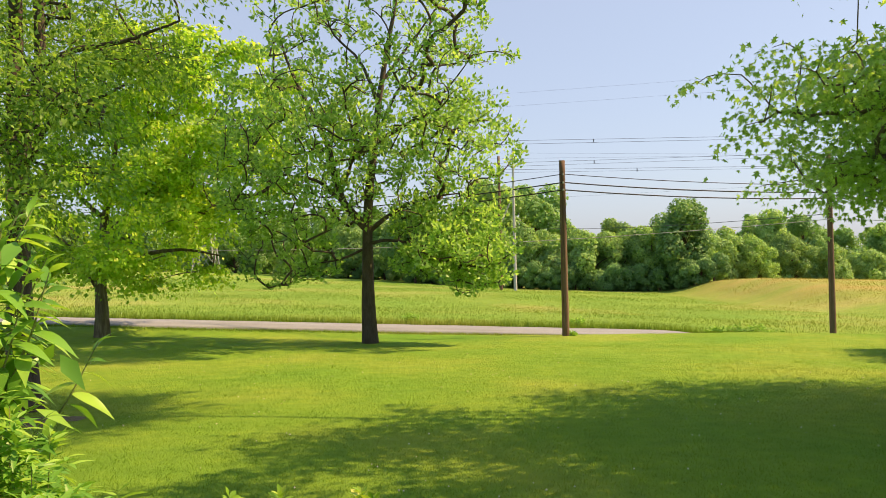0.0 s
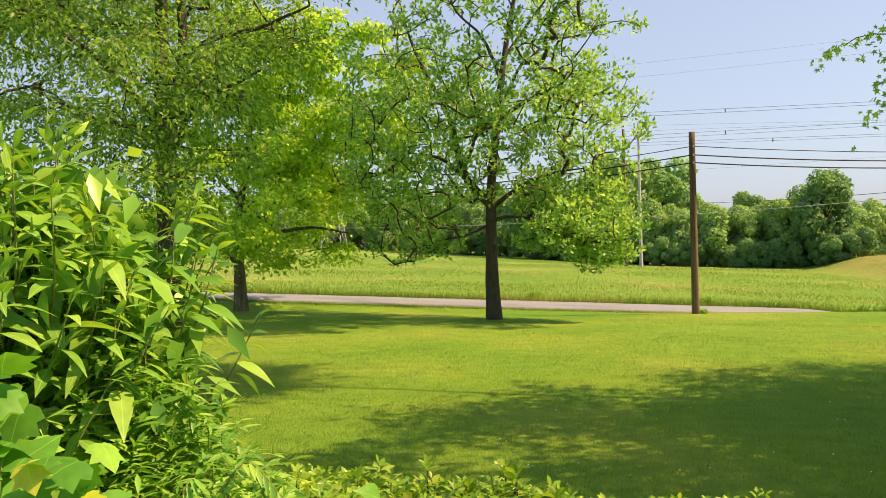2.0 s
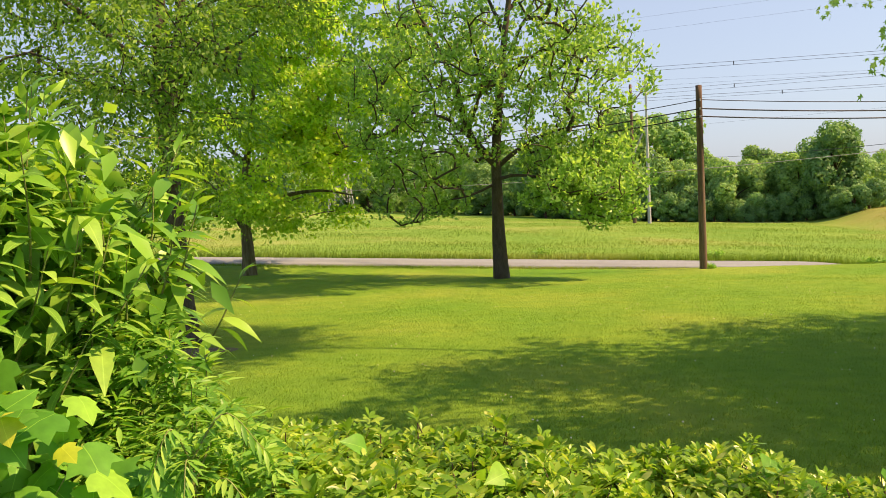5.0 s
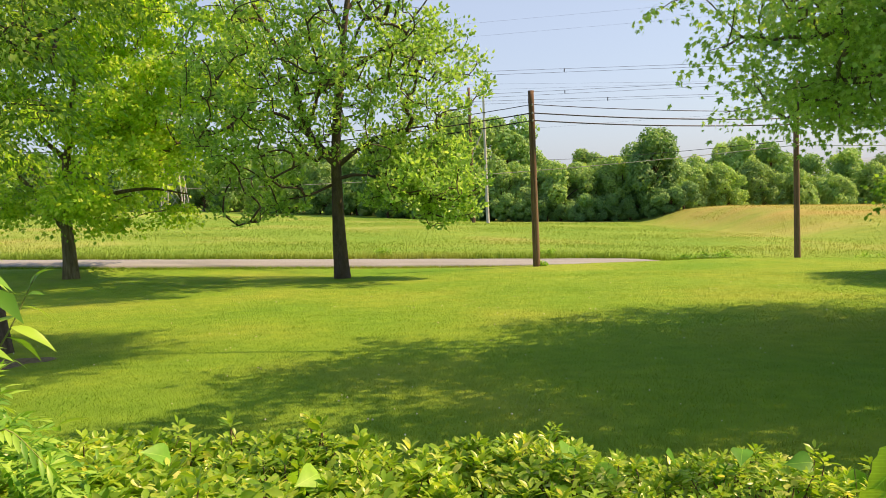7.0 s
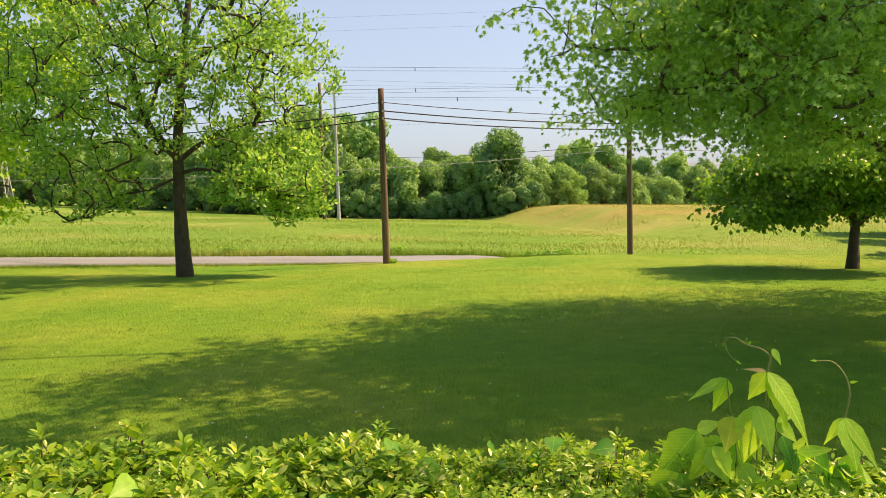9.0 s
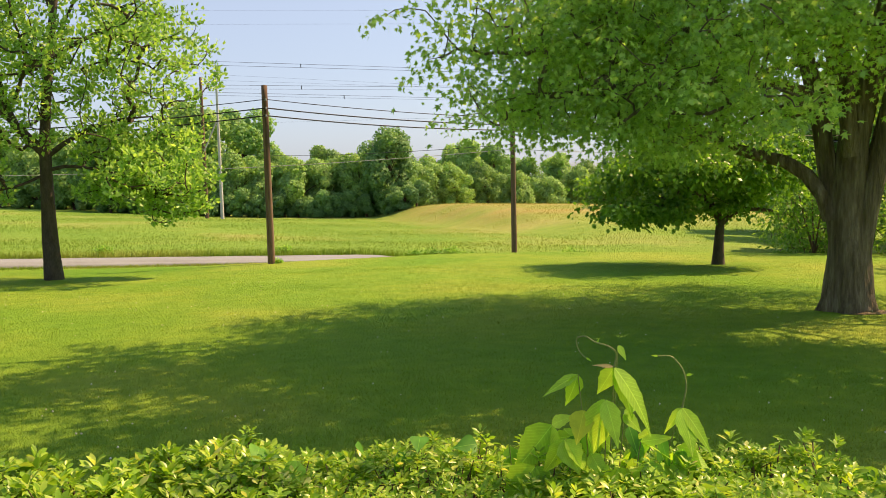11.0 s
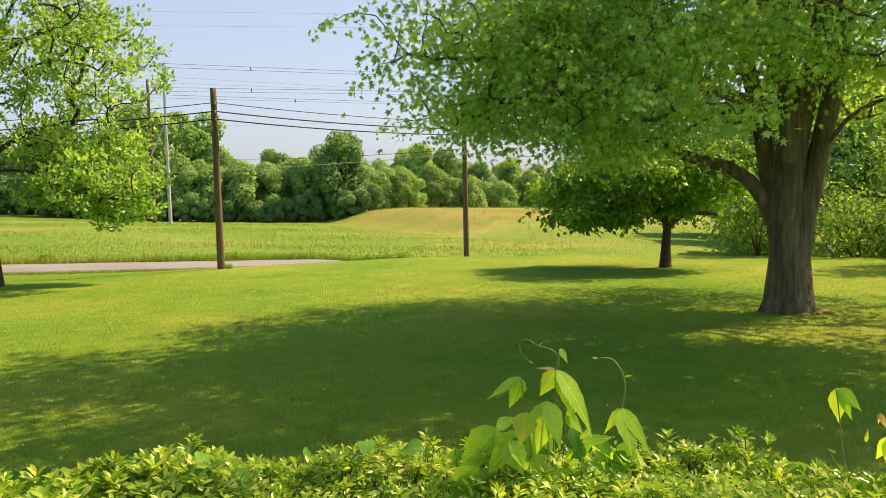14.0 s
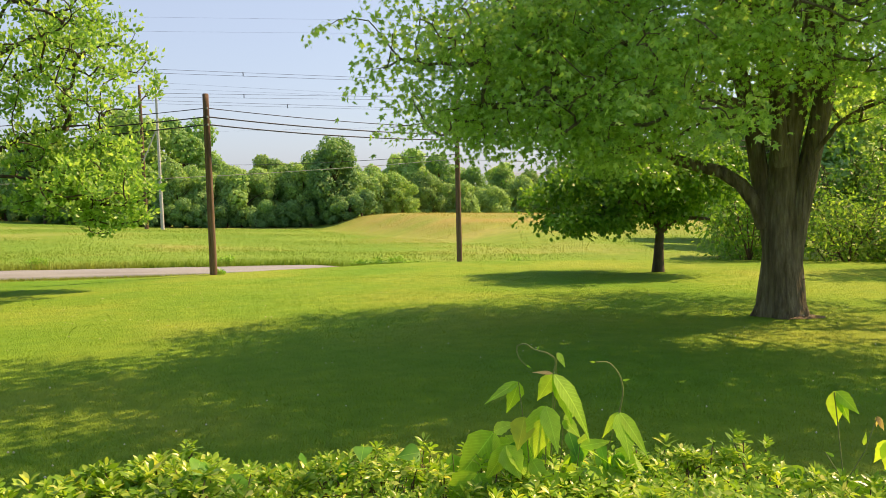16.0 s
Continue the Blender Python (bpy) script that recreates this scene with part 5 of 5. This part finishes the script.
frond_plant = thing("sumac_seedling", (-0.55, 2.05, float(height(-0.55, 2.05))), "sumac seedling with arching feathered fronds", "seedling")
fb = np.array(frond_plant.location)
fr = np.random.default_rng(61)
for i in range(7):
    a = -2.6 + i * 0.75 + fr.normal() * 0.15
    o = np.array([-0.84, 1.82, 1.56 + fr.normal() * 0.03])
    t = o + np.array([math.cos(a) * 0.16, math.sin(a) * 0.11, 0.01])
    c = curve_points([o, (o + t) / 2 + [0, 0, 0.09], t], 12)
    v, f = tubes([(c - fb, np.linspace(0.003, 0.001, 12), 4)])
    fp = part("frond", quick_mesh("frond", v, f, STEM, True), STEM, frond_plant)
    d = np.gradient(c, axis=0)
    d /= np.linalg.norm(d, axis=1, keepdims=True)
    w = np.cross(d, [0, 0, 1.0])
    pos = np.concatenate([c[2:], c[2:]]) - fb
    fw = np.concatenate([w[2:], -w[2:]]) + np.concatenate([d[2:], d[2:]]) * 0.5 + [0, 0, -0.35]
    part("leaf_fringe", leaves("leaf_fringe", thin, pos, fw, np.tile([0.0, 0, 1.0], (len(pos), 1)) + fr.normal(size=pos.shape) * 0.1, np.full(len(pos), 0.05), SPRIG_LEAF), SPRIG_LEAF, fp)["kind"] = "stuff"
v, f = tubes([(curve_points([(-0.5, 2.15, fb[2]), (-0.52, 2.1, 0.8), (-0.84, 1.82, 1.57)], 8) - fb, np.linspace(0.007, 0.004, 8), 5)])
part("stem", quick_mesh("stem", v, f, STEM, True), STEM, frond_plant)


for near_plant in (shrub, seedling, sprig, frond_plant):
    near_plant.location += Vector((-0.05, -0.16, -0.09 if near_plant == shrub else -0.03))


# ---- climbing vine with leaves in threes and curling shoots ----
vine = thing("vine", (1.5, 2.05, float(height(1.5, 2.05))), "climbing vine with yellow-green toothed leaves in threes and curling shoots", "vine")
vb = np.array(vine.location)
vr = np.random.default_rng(67)
VX, VY, VR, VD = 1.50, 2.03, np.array([0.857, -0.515, 0]), np.array([0.515, 0.857, 0])


def vine_at(u, z, back=0.0):
    """A place on the vine: u along its face, z up, back away from the house."""
    return np.array([VX, VY, 0]) + VR * u + VD * back + np.array([0, 0, z])


vine_meshes = {}


def vine_leaf(w, curl, mat=VINE_LEAF):
    """A toothed leaf of width w for its length, made once for each width and curl."""
    w = round(w / 2, 2)
    if (w, curl, mat.name) not in vine_meshes:
        shape = np.array([0.06, 0.62, 0.92, 1.0, 0.95, 0.84, 0.68, 0.5, 0.32, 0.16, 0.02]) * w
        vine_meshes[(w, curl, mat.name)] = leaf_mesh("leaf", blade_leaf(shape, curl, 0.1, 0.05), mat)
    return vine_meshes[(w, curl, mat.name)]


vine_stems = []


def vine_spray(u, z, back, hanging, mat=VINE_LEAF):
    """Leaves hanging from one joint (tip u, tip z, width for length), and the stem up to it."""
    j = vine_at(u, z, back)
    root = np.array([1.5 + vr.normal() * 0.03, 2.1, vb[2]])
    vine_stems.append((curve_points([root, (1.52 + vr.normal() * 0.04, 2.08, 0.75), vine_at(u * 0.75, z - 0.2, back * 0.6 + 0.02), j], 14) - vb, np.linspace(0.0042, 0.0018, 14), 5))
    for i, (tu, tz, w) in enumerate(hanging):
        d = vine_at(tu, tz, back + vr.normal() * 0.02 - 0.02) - j
        face = -VD * 0.6 + VR * 0.3 + np.array([0, 0, 0.55]) + vr.normal(size=3) * 0.25
        leaf_objects("leaf", [vine_leaf(w * 1.1, (0.12, 0.2, 0.3)[i % 3], mat)], np.array([j - vb]), np.array([d]), np.array([face]), [np.linalg.norm(d) * 1.02], vine)


vine_spray(-0.079, 1.572, 0.0, [(-0.191, 1.516, 0.33), (-0.111, 1.469, 0.48)])
vine_spray(0.032, 1.598, 0.0, [(-0.019, 1.508, 0.5), (0.113, 1.428, 0.33), (0.175, 1.429, 0.29)])
vine_spray(0.044, 1.667, 0.0, [(0.072, 1.623, 0.48)])
vine_spray(0.005, 1.503, -0.03, [(-0.03, 1.332, 0.55), (0.048, 1.376, 0.4), (-0.04, 1.452, 0.38)])
vine_spray(-0.061, 1.465, -0.02, [(-0.084, 1.375, 0.65)], AUTUMN_LEAF)
vine_spray(0.063, 1.438, 0.05, [(0.117, 1.39, 0.52), (0.105, 1.462, 0.6)])
vine_spray(0.236, 1.476, 0.0, [(0.272, 1.349, 0.61), (0.339, 1.342, 0.25), (0.181, 1.41, 0.31)])
vine_spray(-0.163, 1.399, 0.03, [(-0.277, 1.258, 0.56), (-0.195, 1.295, 0.56), (-0.099, 1.443, 0.55)])
vine_spray(-0.212, 1.29, -0.05, [(-0.31, 1.165, 0.67), (-0.16, 1.17, 0.5)])
vine_spray(-0.122, 1.374, -0.03, [(-0.073, 1.275, 0.66), (-0.022, 1.263, 0.4), (-0.175, 1.26, 0.49)])
vine_spray(0.128, 1.317, -0.05, [(0.081, 1.183, 0.52), (0.171, 1.185, 0.46), (0.23, 1.233, 0.37)])
vine_spray(0.112, 1.364, 0.0, [(0.225, 1.316, 0.39), (0.215, 1.387, 0.31)])
vine_spray(0.223, 1.345, 0.02, [(0.33, 1.285, 0.5), (0.288, 1.303, 0.8), (0.322, 1.251, 0.3)])
vine_spray(0.304, 1.235, -0.03, [(0.4, 1.232, 0.42), (0.353, 1.193, 0.7)])
vine_spray(0.041, 1.299, -0.06, [(0.069, 1.217, 0.69), (-0.065, 1.214, 0.45), (0.006, 1.194, 0.47)])
# fill lower down, below the lip of the hedge, and behind the face
lp = np.array([vine_at(*q) for q in zip(vr.uniform(-0.26, 0.32, 90), vr.uniform(1.02, 1.30, 90), vr.uniform(-0.04, 0.14, 90))])
leaf_objects("leaf", [vine_leaf(0.55, 0.2), vine_leaf(0.45, 0.3), vine_leaf(0.62, 0.12, LOBED_LEAF)], lp - vb, vr.normal(size=lp.shape) * 0.5 + [0, -0.3, -0.5], vr.normal(size=lp.shape) * 0.35 + [0.0, -0.5, 0.8], vr.uniform(0.08, 0.13, len(lp)), vine)
lp = np.array([vine_at(*q) for q in zip(vr.uniform(-0.18, 0.24, 48), vr.uniform(1.24, 1.40, 48), vr.uniform(0.0, 0.12, 48))])
leaf_objects("leaf", [vine_leaf(0.5, 0.2), vine_leaf(0.4, 0.3, LOBED_LEAF)], lp - vb, vr.normal(size=lp.shape) * 0.4 + [0, -0.2, -0.8], vr.normal(size=lp.shape) * 0.3 + [-0.2, -0.8, 0.5], vr.uniform(0.08, 0.12, len(lp)), vine)
v, f = tubes(vine_stems)
tagged(part("stemwork", quick_mesh("stemwork", v, f, STEM, True), STEM, vine), kind="stuff")
for curl in ([(0.032, 1.598), (0.036, 1.649), (0.021, 1.661), (-0.029, 1.678), (-0.057, 1.695), (-0.08, 1.689), (-0.075, 1.649), (-0.053, 1.625)],
             [(0.236, 1.476), (0.247, 1.557), (0.233, 1.603), (0.201, 1.636), (0.164, 1.636)]):
    v, f = tubes([(curve_points([vine_at(*q) for q in curl], 26) - vb, np.linspace(0.0034, 0.0018, 26), 5)])
    part("tendril", quick_mesh("tendril", v, f, STEM, True), STEM, vine)
tl = np.array([vine_at(*q) for q in ((0.248, 1.578), (-0.053, 1.627), (0.164, 1.636), (-0.02, 1.675))])
leaf_objects("leaf", [vine_leaf(0.35, 0.12)], tl - vb, np.array([(0.9, -0.5, 0.2), (0.8, -0.4, -0.6), (-0.9, 0.5, 0.1), (0.5, 0, 0.6)]), np.array([(-0.3, -1, 0.3)] * 4), np.array([0.024, 0.02, 0.02, 0.016]), vine)
leaf_objects("leaf", [vine_leaf(0.25, 0.12, PINK_LEAF)], np.array([vine_at(0.03, 1.6) - vb]), np.array([vine_at(-0.036, 1.608) - vine_at(0.03, 1.6)]), np.array([(-0.3, -0.6, 0.8)]), np.array([0.065]), vine, "young leaf still pinkish bronze")

SX, SY, SR = 2.25, 1.55, np.array([0.634, -0.774, 0])
shoot = thing("vine", (SX, SY, float(height(SX, SY))), "young vine shoots with folded pale leaves over the hedge", "vine")
ob_ = np.array(shoot.location)


def shoot_at(u, z):
    return np.array([SX, SY, 0]) + SR * u + np.array([0, 0, z]) - ob_


lines = []
for line in ([(0.03, 0.9), (0.012, 1.271), (-0.006, 1.446), (-0.017, 1.55)], [(0.03, 0.9), (0.017, 1.271), (0.064, 1.366), (0.098, 1.486)], [(0.03, 0.9), (0.009, 1.276), (-0.015, 1.35), (-0.041, 1.361)],
             [(0.05, 0.9), (0.09, 1.2), (0.14, 1.35), (0.131, 1.418)], [(0.0, 0.9), (-0.08, 1.15), (-0.137, 1.304)]):
    pts = np.array([shoot_at(*q) for q in line])
    lines.append((curve_points(np.r_[[(0, 0, 0)], pts], 16), np.linspace(0.004, 0.0018, 16), 5))
v, f = tubes(lines)
tagged(part("stemwork", quick_mesh("stemwork", v, f, STEM, True), STEM, shoot), kind="stuff")


def shoot_leaf(a, b, w, mat=VINE_LEAF, label=""):
    a, b = shoot_at(*a), shoot_at(*b)
    leaf_objects("leaf", [vine_leaf(w, 0.2, mat)], np.array([a]), np.array([b - a]), np.array([(-0.6, -0.8, 0.5)]), [np.linalg.norm(b - a)], shoot, label)


shoot_leaf((-0.017, 1.552), (-0.003, 1.44), 0.5)
shoot_leaf((-0.012, 1.552), (0.058, 1.49), 0.45)
shoot_leaf((-0.01, 1.545), (0.033, 1.456), 0.35)
for tip in ((0.121, 1.443), (0.112, 1.45), (0.098, 1.452)):
    shoot_leaf((0.098, 1.487), tip, 0.35, PINK_LEAF, "young leaf still pinkish bronze")
shoot_leaf((0.064, 1.395), (0.071, 1.434), 0.3)
shoot_leaf((-0.015, 1.35), (-0.041, 1.363), 0.35)
shoot_leaf((0.131, 1.418), (0.092, 1.34), 0.5)
shoot_leaf((0.131, 1.418), (0.126, 1.32), 0.5)
shoot_leaf((0.017, 1.26), (0.145, 1.275), 0.35)
shoot_leaf((-0.137, 1.304), (-0.093, 1.235), 0.75)
shoot_leaf((-0.137, 1.304), (-0.2, 1.225), 0.6)
shoot_leaf((-0.137, 1.30), (-0.15, 1.2), 0.6, LOBED_LEAF)


# ---- grass ----
def sector(n, r0, r1, a0, a1, r, power=1.0):
    q = r.random(n) ** power
    d = np.sqrt(r0**2 + (r1**2 - r0**2) * q) if power == 1 else r0 + (r1 - r0) * q
    a = np.radians(r.uniform(a0, a1, n))
    return d * np.sin(a), d * np.cos(a), d


def blades(x, y, tall, wide, r, lean=0.45):
    n = len(x)
    z = height(x, y)
    a, l, b = r.random(n) * 6.28, r.normal(size=n) * lean, r.random(n) * 6.28
    base = np.stack([x, y, z - 0.006], -1)
    side = np.stack([np.cos(a), np.sin(a), 0 * a], -1) * (wide / 2)[:, None]
    tip = base + np.stack([np.cos(b) * l * tall, np.sin(b) * l * tall, tall], -1)
    V = np.stack([base - side, base + side, tip], 1).reshape(-1, 3)
    return V, np.arange(3 * n).reshape(-1, 3)


gr = np.random.default_rng(71)
x, y, d = sector(330000, 4.2, 40.5, -36, 58, gr, 1.25)
w = (y < 36.9) & (d < 40)
x, y, d = x[w], y[w], d[w]
thick = 0.5 + 0.5 * (np.sin(x * 2.1 + np.sin(y * 1.7)) * np.sin(y * 2.4 + 1.3 * np.sin(x * 1.1)) > -0.2)
V, F = blades(x, y, (0.020 + 0.030 * gr.random(len(x)) ** 2 + 0.016 * np.clip(1.6 - d / 8, 0, 1)) * (0.6 + 0.5 * thick) * np.clip(1.15 - d / 60, 0.5, 1), 0.004 + 0.0005 * d, gr, 1.0)
tagged(new("lawn_grass", quick_mesh("lawn_grass", V, F, LAWN_BLADE)), "short mown lawn grass with thin and lush patches", "grass", kind="stuff")
x, y, d = sector(240000, 37.5, 125.0, -38, 60, gr, 1.4)
w = ((y > 41.4) | ((d > 39.3) & (x > 13.5) & (y > 0))) & ~((y > 36.8) & (y < 41.4) & (x < 34))
x, y, d = x[w], y[w], d[w]
V, F = blades(x, y, (0.05 + 0.20 * gr.random(len(x)) ** 4) * (0.75 + 0.35 * np.sin(x * 0.23) * np.cos(y * 0.31 + x * 0.07)), 0.012 + 0.0005 * d, gr, 0.6)
tagged(new("field_grass", quick_mesh("field_grass", V, F, FIELD_BLADE)), "long uncut field grass with straw and rust-red seed heads", "grass", kind="stuff")
# rough grass along both road verges and round the pole feet
x = gr.uniform(-40, 17, 26000)
side = gr.random(len(x)) < 0.5
y = np.where(side, 37.1 - np.abs(gr.normal(size=len(x))) * 0.25, 41.3 + np.abs(gr.normal(size=len(x))) * 0.5)
V, F = blades(x, y, np.where(side, 0.06 + 0.10 * gr.random(len(x)) ** 2, 0.2 + 0.3 * gr.random(len(x))), np.full(len(x), 0.035), gr, 0.4)
tagged(new("verge_grass", quick_mesh("verge_grass", V, F, FIELD_BLADE)), "ragged grass fringe along the road verges", "grass", kind="stuff")
# white clover heads sprinkled over the lawn
x, y, d = sector(330, 5.0, 26.0, -34, 56, gr, 1.0)
oct_v = np.array([(1, 0, 0), (-1, 0, 0), (0, 1, 0), (0, -1, 0), (0, 0, 1), (0, 0, -1)]) * 0.011
oct_f = np.array([(0, 2, 4), (2, 1, 4), (1, 3, 4), (3, 0, 4), (2, 0, 5), (1, 2, 5), (3, 1, 5), (0, 3, 5)])
c = np.stack([x, y, height(x, y) + 0.055], -1)
V = (c[:, None] + oct_v[None] * gr.uniform(0.6, 1.3, (len(c), 1, 1))).reshape(-1, 3)
F = (oct_f[None] + (np.arange(len(c)) * 6)[:, None, None]).reshape(-1, 3)
tagged(new("clover_flowers", quick_mesh("clover_flowers", V, F, PETAL)), "tiny white clover heads scattered through the lawn", "flowers", kind="stuff")
